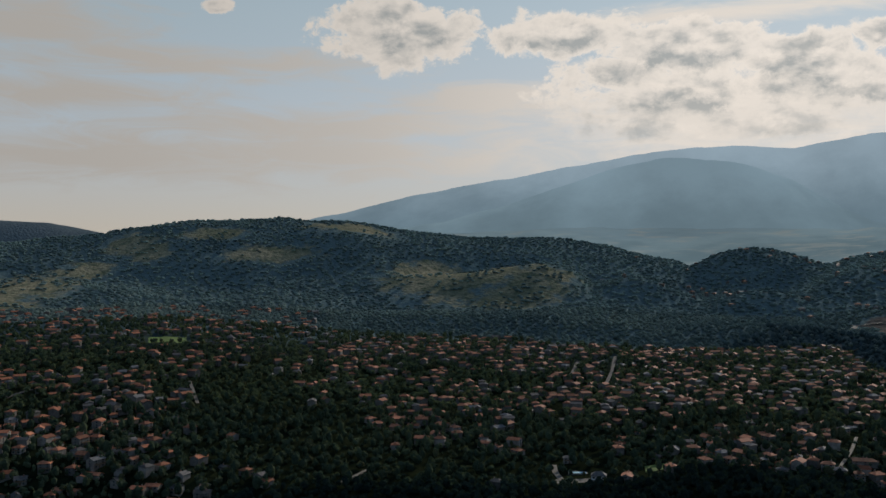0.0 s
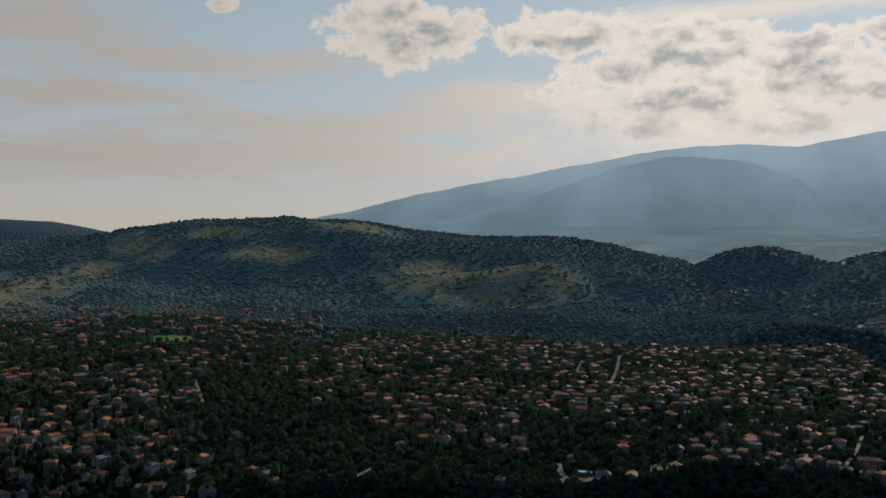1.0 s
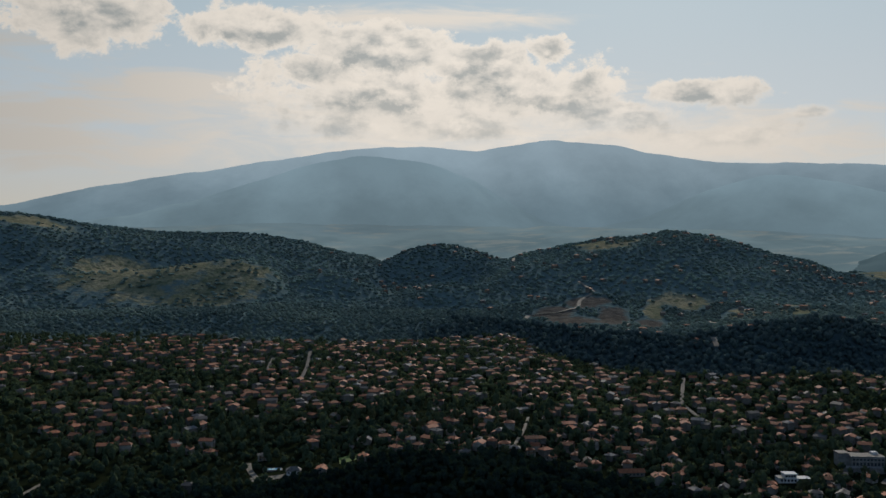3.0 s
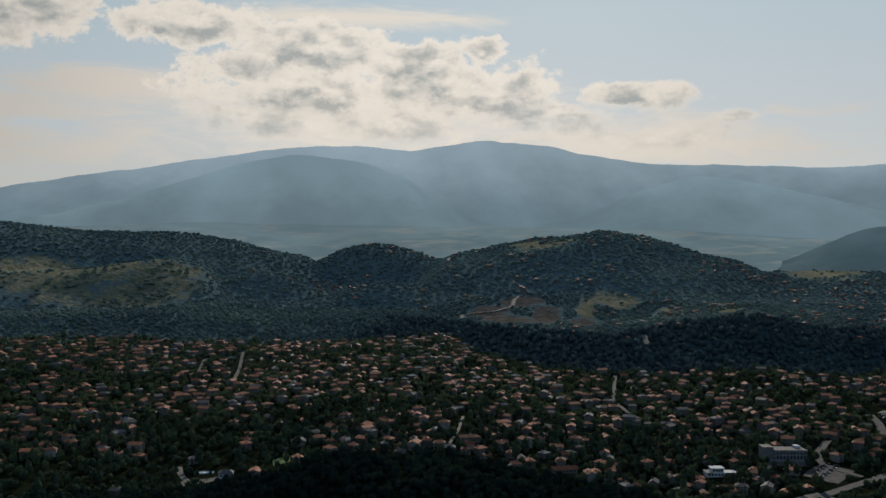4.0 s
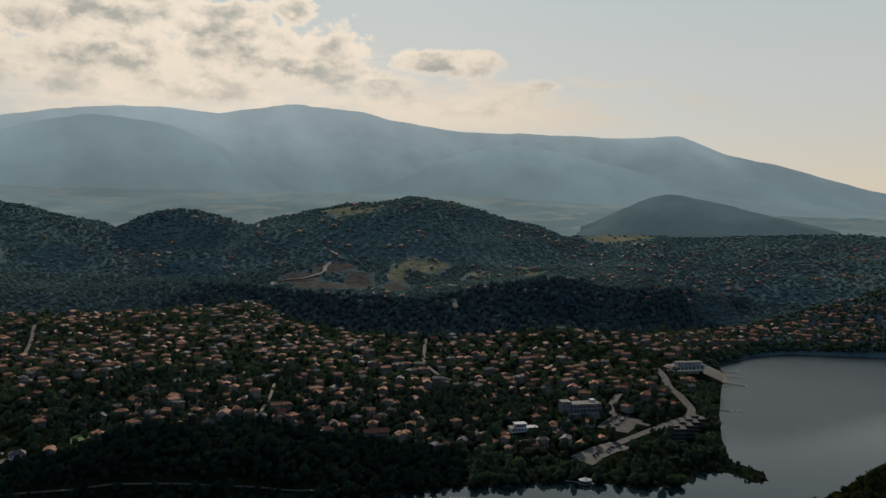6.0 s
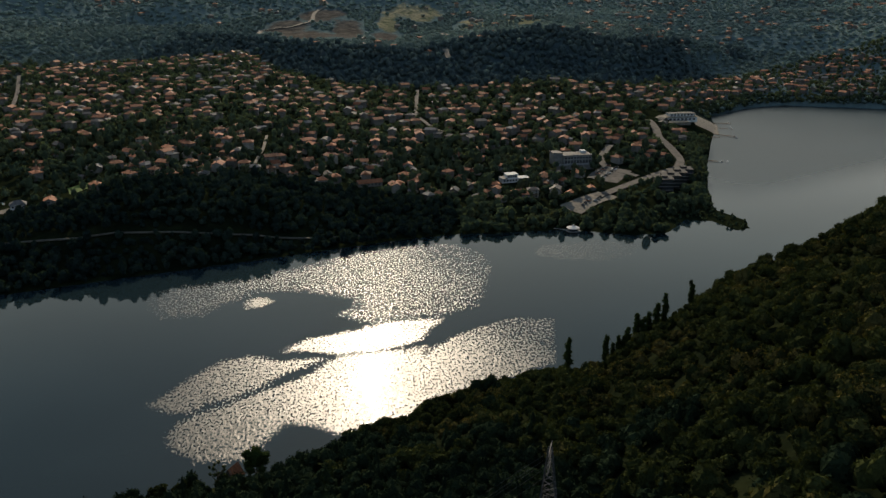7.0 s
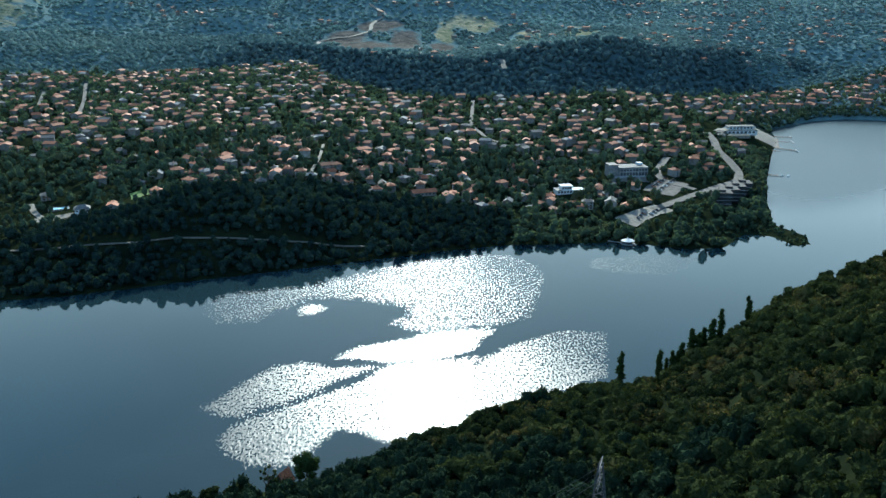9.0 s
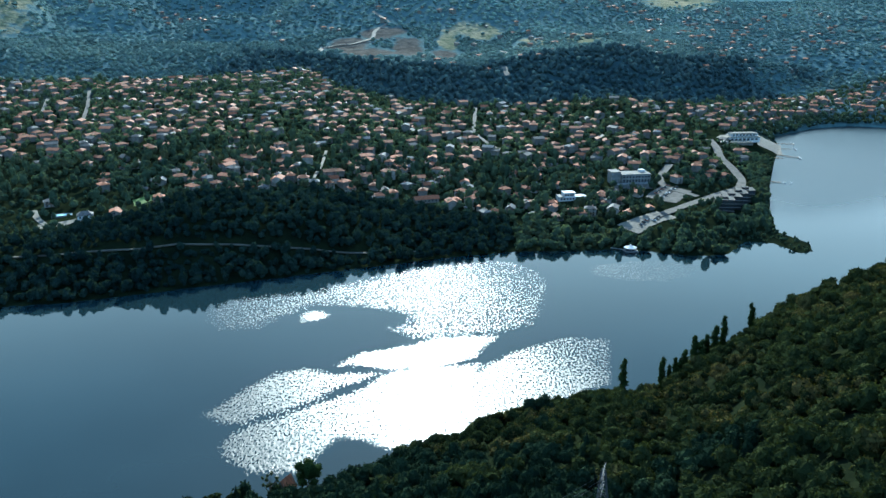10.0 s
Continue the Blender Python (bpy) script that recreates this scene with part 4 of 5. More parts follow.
HOUSE_KINDS = [tuple(round(q * (0.87 if i < 4 else 1), 2) if i != 5 else q for i, q in enumerate(row)) for row in ((9.5, 8.2, 5.6, 1.7, 0, 2), (12, 9, 5.8, 1.9, 4.2, 2), (9, 9, 6.0, 1.8, 3.9, 2), (13, 8, 3.4, 1.6, 0, 1), (11, 9, 8.0, 1.9, 3.6, 3), (8.5, 7, 3.2, 1.4, 0, 1), (14, 10, 8.0, 2.0, 0, 3), (10.5, 8, 5.6, 2.3, 0, 2))]


def house(kind, roof, label):
    w, d, h, rise, hip, floors = HOUSE_KINDS[kind]
    ob = thing("house", 0, 0, 0, 0, label, "house", "village houses")
    part("wall", wall_mesh(w, d, h, rise, hip), PLASTER, ob)
    part("roof", roof_mesh(w, d, h, rise, hip), roof, ob)
    stack = part("chimney", block(w * 0.2, -0.9, h + rise * 0.3, w * 0.2 + 0.7, -0.3, h + rise + 0.8), CHIMNEY, ob)
    part("cap", block(w * 0.2 - 0.12, -1.02, h + rise + 0.8, w * 0.2 + 0.82, -0.18, h + rise + 0.95), CONCRETE, stack, "concrete chimney cap")
    for floor in range(floors):
        z = 0.7 + floor * 2.3
        for u in (-0.28, 0.28):
            part("window", block(u * w - 0.75, -d / 2 - 0.05, z, u * w + 0.75, -d / 2 + 0.08, z + 1.4), GLASS, ob)
        part("window", block(-w / 2 - 0.05, -0.7, z, -w / 2 + 0.08, 0.7, z + 1.4), GLASS, ob)
    part("door", block(-0.5, -d / 2 - 0.06, 0, 0.5, -d / 2 + 0.08, 2.1), WOODWORK, ob)
    if floors > 1:
        bm = bmesh.new()
        box(bm, -w * 0.42, -d / 2 - 1.3, 2.72, w * 0.42, -d / 2 - 0.02, 2.88)
        slab = part("balcony", bm, CONCRETE, ob)
        part("railing", block(-w * 0.42, -d / 2 - 1.3, 2.88, w * 0.42, -d / 2 - 1.2, 3.75), WOODWORK, slab, "brown balcony railing")
    return ob


def drop_away(ob):
    for o in (*ob.children_recursive, ob):
        bpy.data.objects.remove(o)


def build_village():
    rs = np.random.RandomState(23)
    x, y = scatter(18.0, 700, 2350, -30, 62, rs)
    x, y = x + 9 * fbm(x, y, 45, 2, 91), y + 9 * fbm(x, y, 45, 2, 92)
    v, z, r = village_density(x, y), ground(x, y), np.hypot(x, y)
    az = np.degrees(np.arctan2(x, y))
    thin = 0.80 + 1.3 * fbm(x, y, 110, 3, 31) - 0.36 * (1 - smooth(az, 4, 11)) * (1 - 0.8 * smooth(az, -15, -19) * smooth(r, 960, 900)) * (1 - 0.7 * smooth(r, 1150, 1250) * smooth(az, -10, -15))
    foot, d = np.interp(az, LAND_AZ, FOOT_R), shore_distance(x, y)
    upland = (r > foot + 120) & (az > 10) & (d > 30) & (rs.uniform(0, 1, len(x)) < 0.05 + 0.15 * fbm(x, y, 200, 2, 51) + 0.07 * smooth(az, 38, 50)) & (spots(x, y, BARE) < 0.3)
    upland |= (r > foot - 40) & (r < foot + 200) & (az < -8) & (rs.uniform(0, 1, len(x)) < 0.25)
    keep = upland | (v > 0.5) & (rs.uniform(0, 1, len(x)) < thin) & clear_of_sites(x, y, 7) & (z > 1.5)
    x, y, z, r, az = x[keep], y[keep], z[keep], r[keep], az[keep]
    order = np.argsort(r)
    kinds = []
    names = ["two-storey plastered house with a red tile gable roof", "pale house with a hipped clay tile roof", "square pale house under a hipped red roof", "low long house with a red gable roof",
             "three-storey house with a hipped clay roof", "small garden house with a red gable roof", "tall pale apartment house with a red roof", "pale house with a steep clay tile roof"]
    for k, text in enumerate(names):
        for roof in (TILES,) * 9 + (SLATE,) * 2 + (TIN,):
            tone = "dark grey" if roof is SLATE else "pale sheet"
            kinds.append(house(k, roof, text if roof is TILES else text.replace("red tile", tone).replace("clay tile", tone).replace("clay", tone).replace("red", tone)))
    single = 300
    for i in order[:single]:
        turn = 360 * fbm(x[i:i + 1], y[i:i + 1], 260, 2, 41)[0] + rs.choice([0, 90, 180, 270]) + rs.uniform(-8, 8)
        copy_thing(kinds[rs.randint(len(kinds))], pose(x[i], y[i], z[i] - 0.4, 0, 0, turn))
    # houses farther up: walls and roofs joined
    for slot, name, label in (("wall", "far_house_walls", "pale plastered walls of distant village houses"), ("roof", "far_house_roofs", "red clay roofs of distant village houses")):
        rs2 = np.random.RandomState(5)
        for roof_mat in ((PLASTER,) if slot == "wall" else (TILES, SLATE, TIN)):
            vs, fs, count = [], [], 0
            rs2 = np.random.RandomState(5)
            for i in order[single:]:
                src = kinds[rs2.randint(len(kinds))]
                turn = 360 * fbm(x[i:i + 1], y[i:i + 1], 260, 2, 41)[0] + rs2.choice([0, 90]) + rs2.uniform(-8, 8)
                me = [c for c in src.children if c.name.startswith(slot)][0].data
                if me.materials[0] is not roof_mat and slot == "roof":
                    continue
                me.calc_loop_triangles()
                v = np.array([tuple(p.co) for p in me.vertices])
                f = np.array([tuple(t.vertices) for t in me.loop_triangles])
                c, s = math.cos(radians(turn)), math.sin(radians(turn))
                vs.append(np.stack([v[:, 0] * c - v[:, 1] * s + x[i], v[:, 0] * s + v[:, 1] * c + y[i], v[:, 2] + z[i]], -1))
                fs.append(f + count)
                count += len(v)
            if vs:
                tagged(part(name, mesh_from(name, np.concatenate(vs), np.concatenate(fs)), roof_mat), {SLATE: "dark grey roofs of distant village houses", TIN: "pale sheet roofs of distant village houses"}.get(roof_mat, label), "houses", kind="stuff")
    for src in kinds:
        drop_away(src)

# ---------------------------------------------------------------- buildings and things at the lakeside
def windows_row(ob, x0, x1, y, z, count, wide, high, face=-1, mat=None):
    for k in range(count):
        x = x0 + (x1 - x0) * (k + 0.5) / count
        part("window", block(x - wide / 2, y - 0.06, z, x + wide / 2, y + 0.06, z + high), mat or GLASS, ob)


def villa(x, y, turn):
    ob = thing("villa", x, y, height(x, y), turn, "white modern villa with stepped flat roofs", "villa")
    part("wall", block(-11, -5, -2, 5, 5, 3.4), WHITE, ob)
    part("upper_wall", block(-6, -4, 3.4, 4, 4.5, 6.6), WHITE, ob)
    part("roof", block(-6.6, -4.8, 6.6, 4.6, 5.1, 6.95), WHITE, ob)
    part("terrace", block(-11.5, -6.5, 3.4, -6, 5.3, 3.7), CONCRETE, ob)
    part("annex", block(5, -4.5, -2, 15, 4, 3.0), CONCRETE, ob)
    part("annex_roof", block(4.6, -5.2, 3.0, 15.8, 4.8, 3.35), WHITE, ob, "pale flat roof slab")
    windows_row(ob, -10, 4, -5.05, 0.6, 5, 1.8, 1.9)
    windows_row(ob, -5.5, 3.5, -4.05, 4.0, 4, 1.6, 1.8)
    windows_row(ob, 6, 14, -4.55, 0.6, 3, 2.0, 1.7)
    SITES.append((x, y, 17))


def long_house(x, y, turn):
    ob = thing("long_house", x, y, height(x, y), turn, "long low house with an orange tile roof among trees", "house")
    part("wall", wall_mesh(22, 8, 3.6, 2.2, 0), PLASTER, ob)
    part("roof", roof_mesh(22, 8, 3.6, 2.2, 0, 0.7), TILES, ob)
    windows_row(ob, -10, 10, -4.05, 1.0, 6, 1.4, 1.3)
    SITES.append((x, y, 12))
    SITES.append((x - 6, y - 10, 10))


def hotel(x, y, turn):
    ob = thing("hotel", x, y, height(x, y), turn, "grey four-storey hotel block with flat roofs", "hotel")
    part("wall", block(-14, -8, -3, 14, 8, 10.5), CONCRETE, ob)
    part("parapet", block(-14.3, -8.3, 10.5, 14.3, 8.3, 11.3), CONCRETE, ob)
    part("roof", block(-13.5, -7.5, 11.3, 13.5, 7.5, 11.36), SLATE, ob)
    part("wing", block(-23, -3, -3, -14, 9, 12.5), CONCRETE, ob)
    part("wing_roof", block(-23.4, -3.4, 12.5, -13.8, 9.4, 13.0), SLATE, ob)
    part("terrace", block(-24, -15, -3, 14, -8, 3.2), CONCRETE, ob)
    part("stair_tower", block(6, 0, 11.3, 11, 6, 13.6), WHITE, ob)
    for floor in range(3):
        windows_row(ob, -13.5, 13.5, -8.06, 1.2 + 3.1 * floor + (2.2 if floor == 0 else 0.4), 9, 1.9, 1.5)
    SITES.append((x, y, 16)), SITES.append((x - 17, y + 6, 10)), SITES.append((x - 6, y - 12, 9))


def apartment_block(x, y, turn):
    ob = thing("apartment_block", x, y, height(x, y), turn, "dark clad terraced apartment block with a flat roof", "apartment block", "lakeside blocks")
    part("wall", block(-8, -7, -3, 8, 7, 10.5), DARK, ob)
    part("roof", block(-8.5, -7.5, 10.5, 8.5, 7.5, 10.95), DARK, ob)
    part("roof_hut", block(-3, -2, 10.95, 3, 3, 12.6), DARK, ob)
    for floor in range(3):
        part("balcony", block(-7.6, -8.4, 0.9 + 3.2 * floor, 7.6, -7, 1.15 + 3.2 * floor), CONCRETE, ob)
        windows_row(ob, -7.4, 7.4, -7.05, 1.4 + 3.2 * floor, 4, 2.4, 2.0)
    SITES.append((x, y, 11))


def lido(x, y, turn):
    ob = thing("bathing_pavilion", x, y, height(x, y) + 0.3, turn, "white lakeside bathing pavilion with long flat roofs", "pavilion")
    part("wall", block(-30, -8, -2, 24, 8, 4.2), WHITE, ob)
    part("roof", block(-31, -9, 4.2, 25, 9, 4.7), GRAVEL, ob)
    part("upper_wall", block(-10, -2, 4.7, 22, 8, 8.0), WHITE, ob)
    part("upper_roof", block(-11, -3, 8.0, 23, 9, 8.4), PLASTER, ob)
    part("wing", block(-32, 11, -2, 10, 24, 3.6), CONCRETE, ob)
    part("wing_roof", block(-33, 10, 3.6, 11, 25, 4.0), PLASTER, ob)
    part("terrace", block(-34, -22, -3, 10, -9, 0.8), GRAVEL, ob)
    part("hall", block(12, 12, -2, 30, 22, 5.0), WHITE, ob)
    part("hall_roof", block(11.5, 11.5, 5.0, 30.5, 22.5, 5.4), SLATE, ob)
    windows_row(ob, -28, 22, -8.06, 0.8, 10, 3.2, 2.2)
    windows_row(ob, -9, 21, -2.06, 5.4, 7, 2.6, 1.8)
    SITES.append((x - 22, y - 22, 12)), SITES.extend((x + u, y + v, 17) for u, v in ((-12, -42), (8, -30), (30, -18), (52, -2), (75, 18), (95, 40))), SITES.append((x, y, 24)), SITES.extend((x + u * math.cos(radians(turn)), y + u * math.sin(radians(turn)), 22) for u in (-22, 18))


def jetty(x, y, turn, length, wide=2.4):
    ob = thing("jetty", x, y, 0, turn, "narrow wooden jetty on posts over the lake", "jetty", "jetties")
    for k in range(int(length / 1.5)):
        part("plank", block(k * 1.5, -wide / 2, 0.75, k * 1.5 + 1.42, wide / 2, 0.9), WOODWORK, ob)
    for k in range(0, int(length), 5):
        for s in (-1, 1):
            part("post", block(k, s * wide / 2 - 0.12, -4, k + 0.24, s * wide / 2 + 0.12, 1.3), WOODWORK, ob)


def boat(x, y, turn, long=7.0):
    ob = thing("motor_boat", x, y, 0, turn, "small white motor boat moored on the lake", "boat", "moored boats")
    bm = bmesh.new()
    rings = []
    for u, w, keel in ((-0.5, 0.8, -0.3), (-0.1, 1.0, -0.4), (0.25, 0.8, -0.35), (0.5, 0.06, 0.1)):
        rings.append([bm.verts.new((u * long, s * w * long * 0.16, z)) for s, z in ((-1, 0.75), (-0.75, 0.05), (0, keel), (0.75, 0.05), (1, 0.75))])
    for a, b in zip(rings, rings[1:]):
        for i in range(4):
            bm.faces.new((a[i], a[i + 1], b[i + 1], b[i]))
        bm.faces.new((a[4], a[0], b[0], b[4]))
    bm.faces.new(rings[0])
    bmesh.ops.recalc_face_normals(bm, faces=bm.faces)
    part("hull", bm, WHITE, ob)
    part("cabin", block(-0.15 * long, -0.6, 0.7, 0.15 * long, 0.6, 1.5), WHITE, ob)
    part("windscreen", block(0.15 * long, -0.55, 0.8, 0.15 * long + 0.06, 0.55, 1.45), GLASS, ob)


def cone(bm, x, y, z0, z1, r0, r1, sides=16):
    made = bmesh.ops.create_cone(bm, cap_ends=True, segments=sides, radius1=r0, radius2=max(r1, 0.001), depth=z1 - z0)["verts"]
    bmesh.ops.translate(bm, vec=(x, y, (z0 + z1) / 2), verts=made)


def tapered(*args, sides=16):
    bm = bmesh.new()
    cone(bm, *args, sides=sides)
    return bm


def water_pavilion(x, y):
    ob = thing("water_pavilion", x, y, 0, -60, "round white pavilion on a deck over the lake", "pavilion")
    part("deck", tapered(0, 0, 0.5, 0.95, 5.8, 5.8, sides=20), CONCRETE, ob)
    part("wall", tapered(0, 0, 0.95, 3.2, 3.6, 3.6, sides=16), GLASS, ob, "glazed round wall")
    part("roof", tapered(0, 0, 3.2, 4.6, 5.2, 0.8, sides=20), WHITE, ob, "white conical roof")
    part("lantern", tapered(0, 0, 4.6, 5.4, 0.8, 0.6, sides=12), WHITE, ob)
    for k in range(8):
        a = k * math.pi / 4
        part("post", tapered(5.2 * math.cos(a), 5.2 * math.sin(a), -4, 0.6, 0.2, 0.2, sides=8), WOODWORK, ob)
    part("footbridge", block(-16, -0.9, 0.6, -5.6, 0.9, 0.85), CONCRETE, ob)


def car(x, y, turn, paint):
    ob = thing("car", x, y, height(x, y) + 0.42, turn, "parked " + paint[1] + " car beside the lakeside road", "car", "parked cars")
    part("body", block(-2.1, -0.85, 0.3, 2.1, 0.85, 0.85), paint[0], ob)
    bm = bmesh.new()
    top = box(bm, -1.2, -0.78, 0.85, 1.1, 0.78, 1.42)
    for v in top:
        if v.co.z > 1.2:
            v.co.x *= 0.72
    part("cabin", bm, GLASS, ob)
    for s in (-1.3, 1.3):
        for q in (-0.85, 0.85):
            bm = tapered(0, 0, -0.1, 0.1, 0.32, 0.32, sides=10)
            bmesh.ops.rotate(bm, cent=(0, 0, 0), matrix=Matrix.Rotation(radians(90), 3, "X"), verts=bm.verts)
            bmesh.ops.translate(bm, vec=(s, q, 0.32), verts=bm.verts)
            part("wheel", bm, DARK, ob)


def pool_villa(x, y, turn):
    ob = thing("villa", x, y, height(x, y), turn, "villa with a grey hipped roof beside a pool", "villa")
    part("wall", wall_mesh(11, 9, 3.6, 2.4, 4), WHITE, ob)
    part("roof", roof_mesh(11, 9, 3.6, 2.4, 4, 0.8), SLATE, ob)
    windows_row(ob, -5, 5, -4.55, 0.9, 4, 1.5, 1.5)
    SITES.append((x, y, 9))


def swimming_pool(x, y, turn):
    ob = thing("swimming_pool", x, y, height(x, y) + 0.5, turn, "pale blue swimming pool with a stone rim", "pool")
    for q in ((-8, -4.2, 8, -3.2), (-8, 3.2, 8, 4.2), (-8, -3.2, -7, 3.2), (7, -3.2, 8, 3.2)):
        part("rim", block(q[0], q[1], -2, q[2], q[3], 0.3), CONCRETE, ob)
    part("water_surface", block(-7, -3.2, -2, 7, 3.2, 0.12), POOL, ob, "pale blue water")
    SITES.append((x, y, 9))


def boathouse(x, y, turn):
    ob = thing("boathouse", x, y, max(height(x, y), 1), turn, "small steep-roofed house at the water's edge", "house")
    part("wall", wall_mesh(6, 5, 3.0, 4.2, 0), PLASTER, ob)
    part("roof", roof_mesh(6, 5, 3.0, 4.2, 0, 0.5), TILES, ob)
    windows_row(ob, -2, 2, -2.55, 1.0, 2, 1.0, 1.2)
    SITES.append((x, y, 6))


def bar_between(bm, a, b, thick):
    a, b = Vector(a), Vector(b)
    made = bmesh.ops.create_cube(bm, size=1)["verts"]
    m = Matrix.Translation((a + b) / 2) @ (b - a).to_track_quat("Z", "Y").to_matrix().to_4x4() @ Matrix.Diagonal((thick, thick, (b - a).length, 1))
    bmesh.ops.transform(bm, matrix=m, verts=made)


def pylon(x, y, turn, tall):
    ob = thing("power_pylon", x, y, height(x, y), turn, "grey steel lattice power pylon in the forest", "pylon")
    wide = lambda z: 2.2 * (1 - z / tall) + 0.45
    for sx in (-1, 1):
        for sy in (-1, 1):
            bm = bmesh.new()
            bar_between(bm, (sx * wide(0), sy * wide(0), -1), (sx * wide(tall), sy * wide(tall), tall), 0.22)
            part("leg", bm, METAL, ob)
    bm = bmesh.new()
    for k in range(12):
        z0, z1 = tall * k / 12, tall * (k + 1) / 12
        a, b = wide(z0), wide(z1)
        for s in (-1, 1):
            bar_between(bm, (-a, s * a, z0), (b, s * b, z1), 0.12), bar_between(bm, (a, s * a, z0), (-b, s * b, z1), 0.12)
            bar_between(bm, (s * a, -a, z0), (s * b, b, z1), 0.12), bar_between(bm, (s * a, a, z0), (s * b, -b, z1), 0.12)
    part("lattice", bm, METAL, ob)
    for z in (tall * 0.74, tall * 0.86, tall * 0.98):
        bm = bmesh.new()
        bar_between(bm, (-4.2, 0, z), (4.2, 0, z), 0.2), bar_between(bm, (-4.2, 0, z), (0, 0, z + 1.3), 0.12), bar_between(bm, (4.2, 0, z), (0, 0, z + 1.3), 0.12)
        part("cross_arm", bm, METAL, ob)
    return ob


def cable(a, b, sag):
    cu = bpy.data.curves.new("power_line", "CURVE")
    cu.dimensions, cu.bevel_depth, cu.bevel_resolution = "3D", 0.035, 0
    s = cu.splines.new("POLY")
    s.points.add(16)
    for k, p in enumerate(s.points):
        t = k / 16
        p.co = (*(a[i] + (b[i] - a[i]) * t for i in range(2)), a[2] + (b[2] - a[2]) * t - 4 * sag * t * (1 - t), 1)
    cu.materials.append(METAL)
    tagged(new("power_line", cu), "thin grey power line sagging over the forest", "power line", "power lines")


def limb_mesh(rows, sides=7):
    """A bent tapering limb: rows of centre and radius."""
    bm = bmesh.new()
    rings = []
    for (x, y, z), r in rows:
        rings.append([bm.verts.new((x + r * math.cos(2 * math.pi * k / sides), y + r * math.sin(2 * math.pi * k / sides), z)) for k in range(sides)])
    for a, b in zip(rings, rings[1:]):
        for k in range(sides):
            bm.faces.new((a[k], a[(k + 1) % sides], b[(k + 1) % sides], b[k]))
    bm.faces.new(rings[-1])
    return bm


def leaf_cloud(rs, lumps, leaves, leaf):
    """Lumpy cores at (x, y, z, half width, half height) with loose sprays of leaves on them."""
    vs, fs, count = [], [], 0
    bv, bf = ico(2)
    for x, y, z, w, h in lumps:
        v = bv * (1 + rs.uniform(-0.2, 0.2, (len(bv), 1))) * (w * 0.82, w * 0.82, h * 0.86) + (x, y, z)
        vs.append(v), fs.append(bf + count)
        count += len(bv)
        way = rs.normal(size=(leaves, 3))
        way /= np.linalg.norm(way, axis=1, keepdims=True)
        c = way * rs.uniform(0.8, 1.12, (leaves, 1)) * (w, w, h) + (x, y, z)
        a, b = rs.normal(size=(2, leaves, 3)) * leaf
        vs.append(np.stack([c + a, c - 0.5 * a + b, c - 0.5 * a - b], 1).reshape(-1, 3))
        fs.append(np.arange(leaves * 3).reshape(-1, 3) + count)
        count += leaves * 3
    return mesh_from("crown", np.concatenate(vs), np.concatenate(fs))


def poplar(x, y, tall, wide, seed):
    rs = np.random.RandomState(seed)
    ob = thing("poplar_tree", x, y, height(x, y) - 0.5, seed * 37, "tall narrow dark green poplar on the lakeside slope", "tree", "row of poplars")
    part("trunk", limb_mesh([((0, 0, 0), 0.35), ((0.1, 0, tall * 0.4), 0.22), ((0, 0.1, tall * 0.9), 0.06)]), BARK, ob)
    lumps = []
    for k in range(7):
        t = (k + 0.6) / 7
        w = wide * (0.55 + 0.9 * math.sin(math.pi * min(1, t * 0.85 + 0.1)) ** 0.8) * 0.62
        lumps.append((rs.uniform(-0.25, 0.25) * wide, rs.uniform(-0.25, 0.25) * wide, tall * (0.08 + 0.88 * t), w, tall * 0.1))
    part("crown", leaf_cloud(rs, lumps, 90, 0.28), LEAF_POPLAR, ob)
    for k in range(5):
        a, z = rs.uniform(0, 6.28), tall * (0.2 + 0.12 * k)
        part("limb", limb_mesh([((0, 0, z), 0.09), ((0.4 * wide * math.cos(a), 0.4 * wide * math.sin(a), z + 1.6), 0.03)], 5), BARK, ob)


def lake_tree(x, y, tall, wide, seed, label, mat, bare=False):
    rs = np.random.RandomState(seed)
    ob = thing("lakeside_tree", x, y, max(height(x, y), 0.2) - 0.4, seed * 53, label, "tree", "lakeside trees")
    part("trunk", limb_mesh([((0, 0, 0), 0.4), ((0.2, 0.1, tall * 0.35), 0.28), ((0.1, 0.3, tall * 0.8), 0.08)]), BARK, ob)
    tips = []
    for k in range(7 if not bare else 16):
        a, z = k * 2.4 + rs.uniform(-0.4, 0.4), tall * rs.uniform(0.3, 0.62)
        tip = (wide * 0.6 * math.cos(a), wide * 0.6 * math.sin(a), z + tall * rs.uniform(0.12, 0.34))
        part("limb", limb_mesh([((0.1, 0.1, z), 0.16), (tuple(q * 0.55 for q in tip[:2]) + (z + (tip[2] - z) * 0.45,), 0.1), (tip, 0.03)], 5), BARK, ob)
        tips.append(tip)
    lumps = [(*t, wide * rs.uniform(0.3, 0.45), wide * rs.uniform(0.26, 0.4)) for t in tips] + [(0, 0, tall * 0.72, wide * 0.62, tall * 0.26)]
    if bare:
        lumps = [(*t, wide * 0.12, wide * 0.12) for t in tips]
    part("crown", leaf_cloud(rs, lumps, 120 if not bare else 14, 0.26), mat, ob)


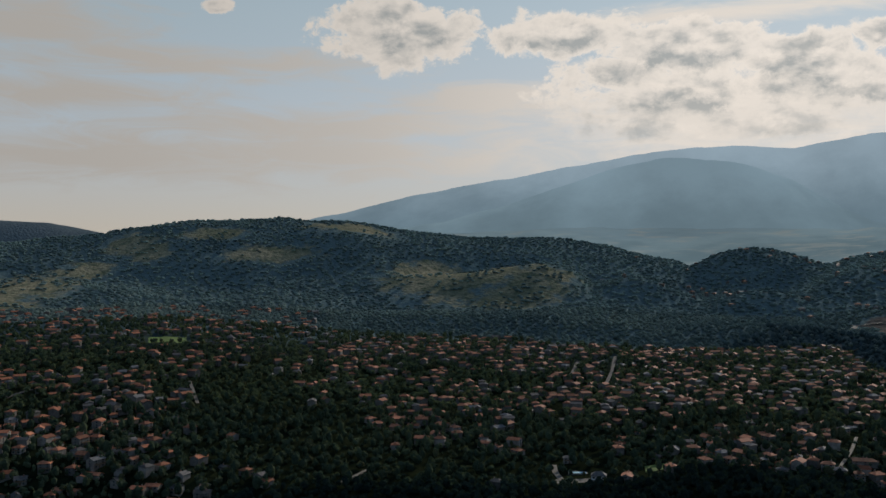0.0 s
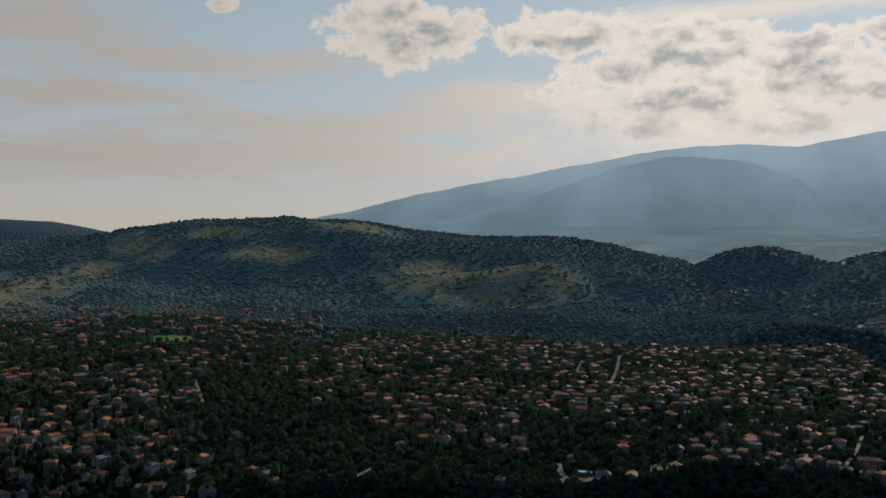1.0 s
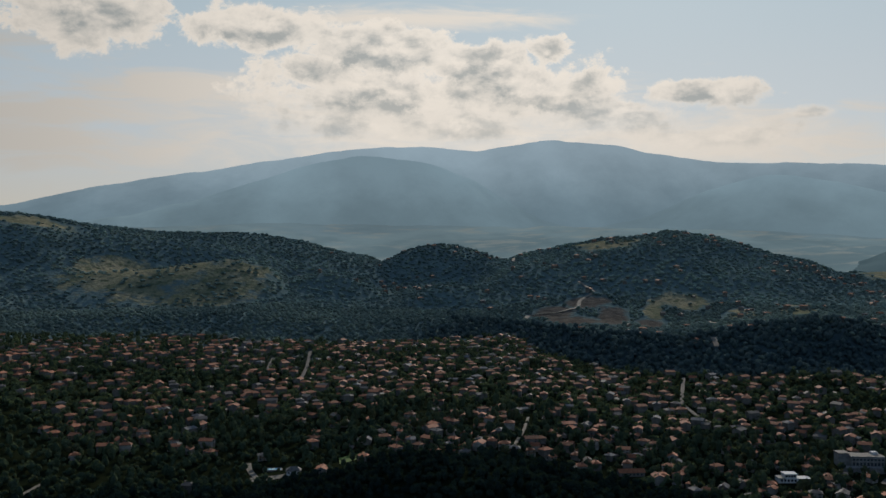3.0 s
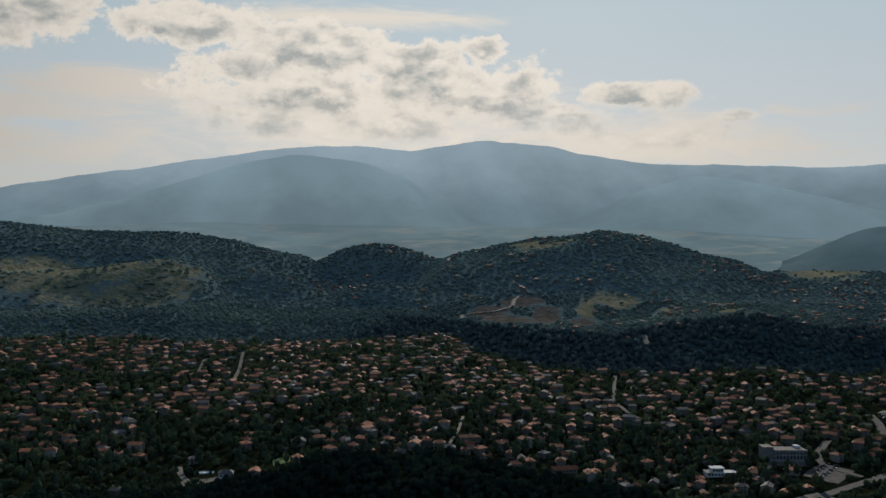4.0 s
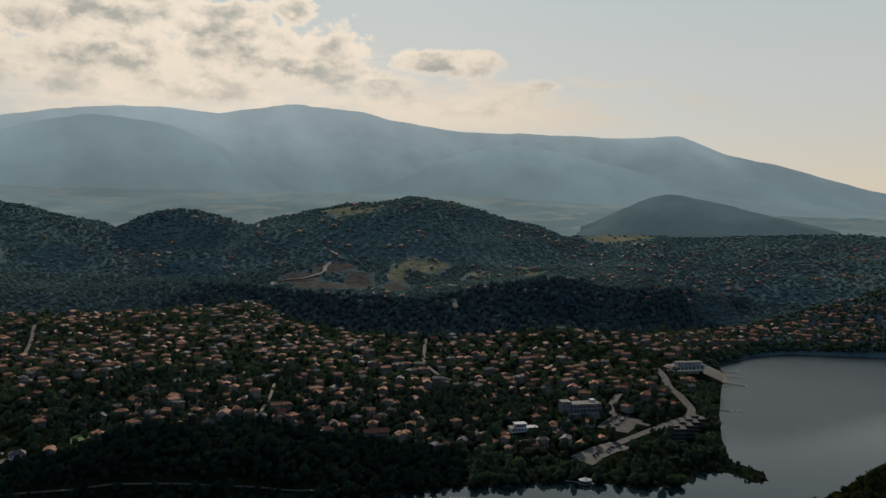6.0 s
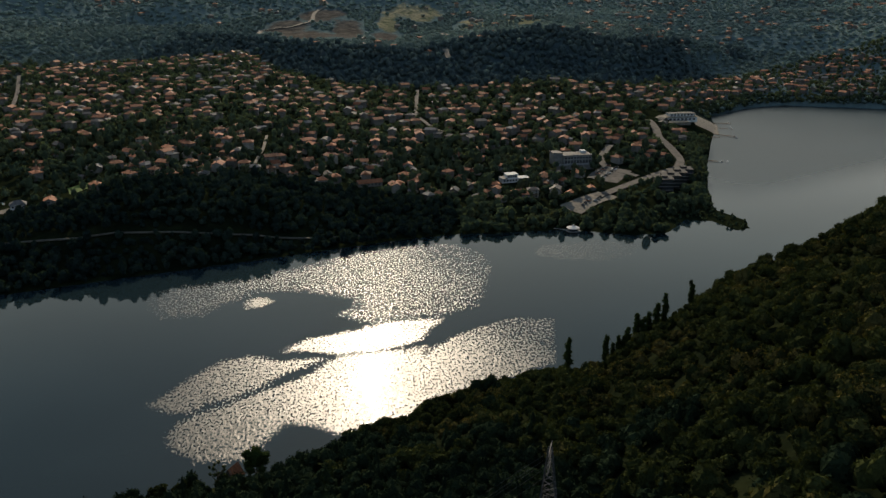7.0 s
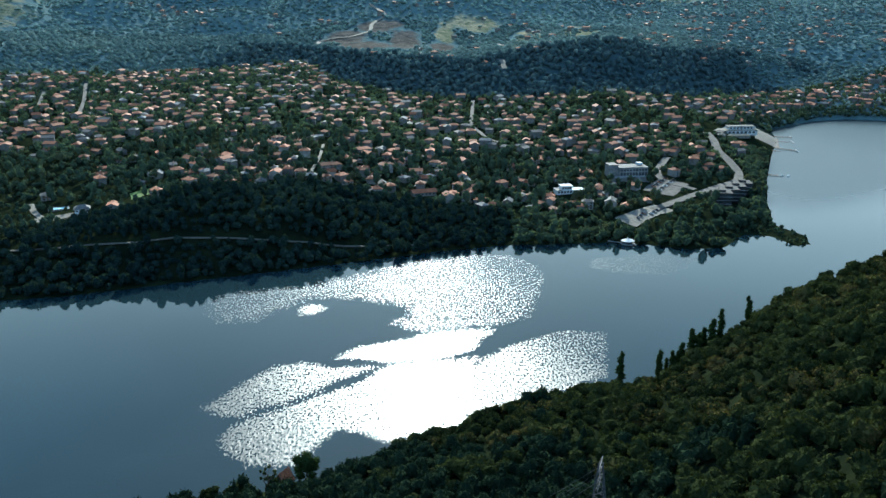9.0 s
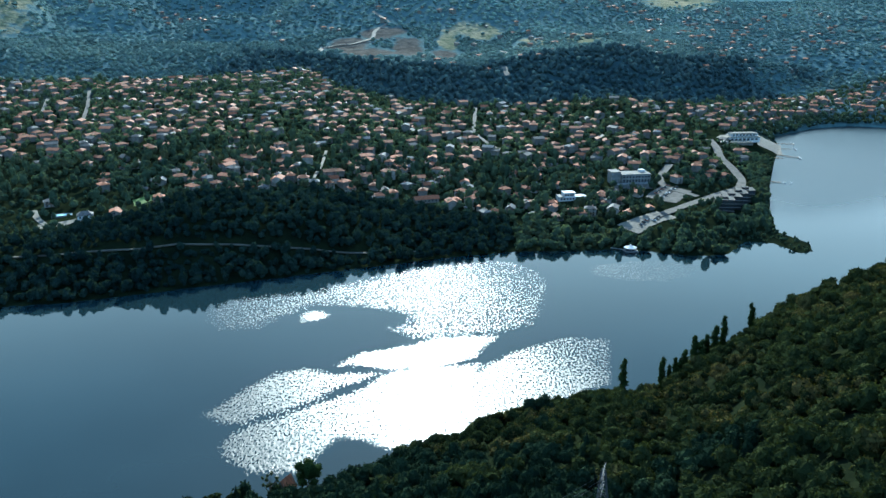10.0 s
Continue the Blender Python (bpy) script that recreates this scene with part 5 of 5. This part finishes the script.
def build_landmarks():
    villa(521, 608, -22)
    long_house(405, 668, -14)
    hotel(604, 612, -24)
    for k in range(4):
        apartment_block(626 + 17.5 * k, 520 + 7.0 * k, -38)
    lido(884, 722, -28)
    water_pavilion(483, 488)
    pool_villa(127, 730, -12)
    swimming_pool(113, 750, -8)
    boathouse(118, 306, 30)
    for x, y, turn, length in ((992, 752, -52, 26), (962, 726, -55, 20), (926, 694, -75, 28), (905, 690, -60, 16), (786, 604, -62, 18), (808, 628, -40, 12)):
        jetty(x, y, turn, length)
    for x, y, turn in ((1012, 738, 60), (985, 716, 55), (978, 708, 60), (936, 672, 50), (930, 666, 65), (798, 586, 10), (803, 582, 30)):
        boat(x, y, turn)
    paints = [(WHITE, "white"), (METAL, "grey"), (DARK, "black"), (TILES, "dark red")]
    for k in range(11):
        car(598 + 3.6 * k, 568 + 1.7 * k + (9 if k % 2 else 0), 115, paints[(k * 7) % 4])
    for k in range(6):
        car(528 + 5 * k, 523 + 2.0 * (k % 3), 70 + 11 * k, paints[(k * 5 + 1) % 4])


def build_single_trees():
    # bearing, distance, height, half width
    rows = [(44.75, 388, 15.0, 1.9), (47.3, 402, 14.5, 1.7), (47.75, 404, 9.0, 1.2), (48.1, 404, 10.0, 1.2), (48.7, 404, 10.0, 1.6), (49.3, 405, 12.5, 2.0), (50.0, 407, 10.5, 1.8), (50.5, 408, 12.0, 2.0),
            (51.0, 410, 14.0, 1.7), (52.6, 414, 12.5, 1.3), (48.4, 403, 8.0, 1.3), (49.7, 404, 9.5, 2.0)]
    for k, (a, r, tall, wide) in enumerate(rows):
        x, y = polar(r, a)
        poplar(float(x), float(y), tall * 1.35, wide * 1.1, 100 + k)
    x, y = polar(323, 22.7)
    lake_tree(float(x), float(y), 17, 5.6, 7, "large dark pine at the water's edge", LEAF_POPLAR)
    x, y = polar(322, 20.0)
    lake_tree(float(x), float(y), 13, 4.8, 9, "half-bare brown tree at the water's edge", LEAF_NEAR, True)
    for k, (a, r, tall, wide) in enumerate([(15.9, 318, 7.5, 3.6), (17.4, 320, 7.0, 3.2), (18.4, 320, 6.0, 2.8), (21.4, 322, 6, 3), (36.2, 366, 9, 3.0), (37.6, 366, 9.5, 2.6)]):
        x, y = polar(r, a)
        lake_tree(float(x), float(y), tall, wide, 20 + k, "round green tree on the lake shore", LEAF_NEAR)
    px, py = polar(200, 43.8)
    top = pylon(float(px), float(py), 40, 21.0)
    z = top.location.z
    for k, (dz, off) in enumerate(((15.5, -4.2), (18.0, -4.2), (20.6, -4.2), (15.5, 4.2), (18.0, 4.2))):
        a = (px + off * math.cos(radians(40)), py + off * math.sin(radians(40)), z + dz)
        cable(a, (a[0] - 300, a[1] - 20, z + dz - 18), 6.0)

build_roads()
build_landmarks()
build_village()
build_single_trees()
build_woods()
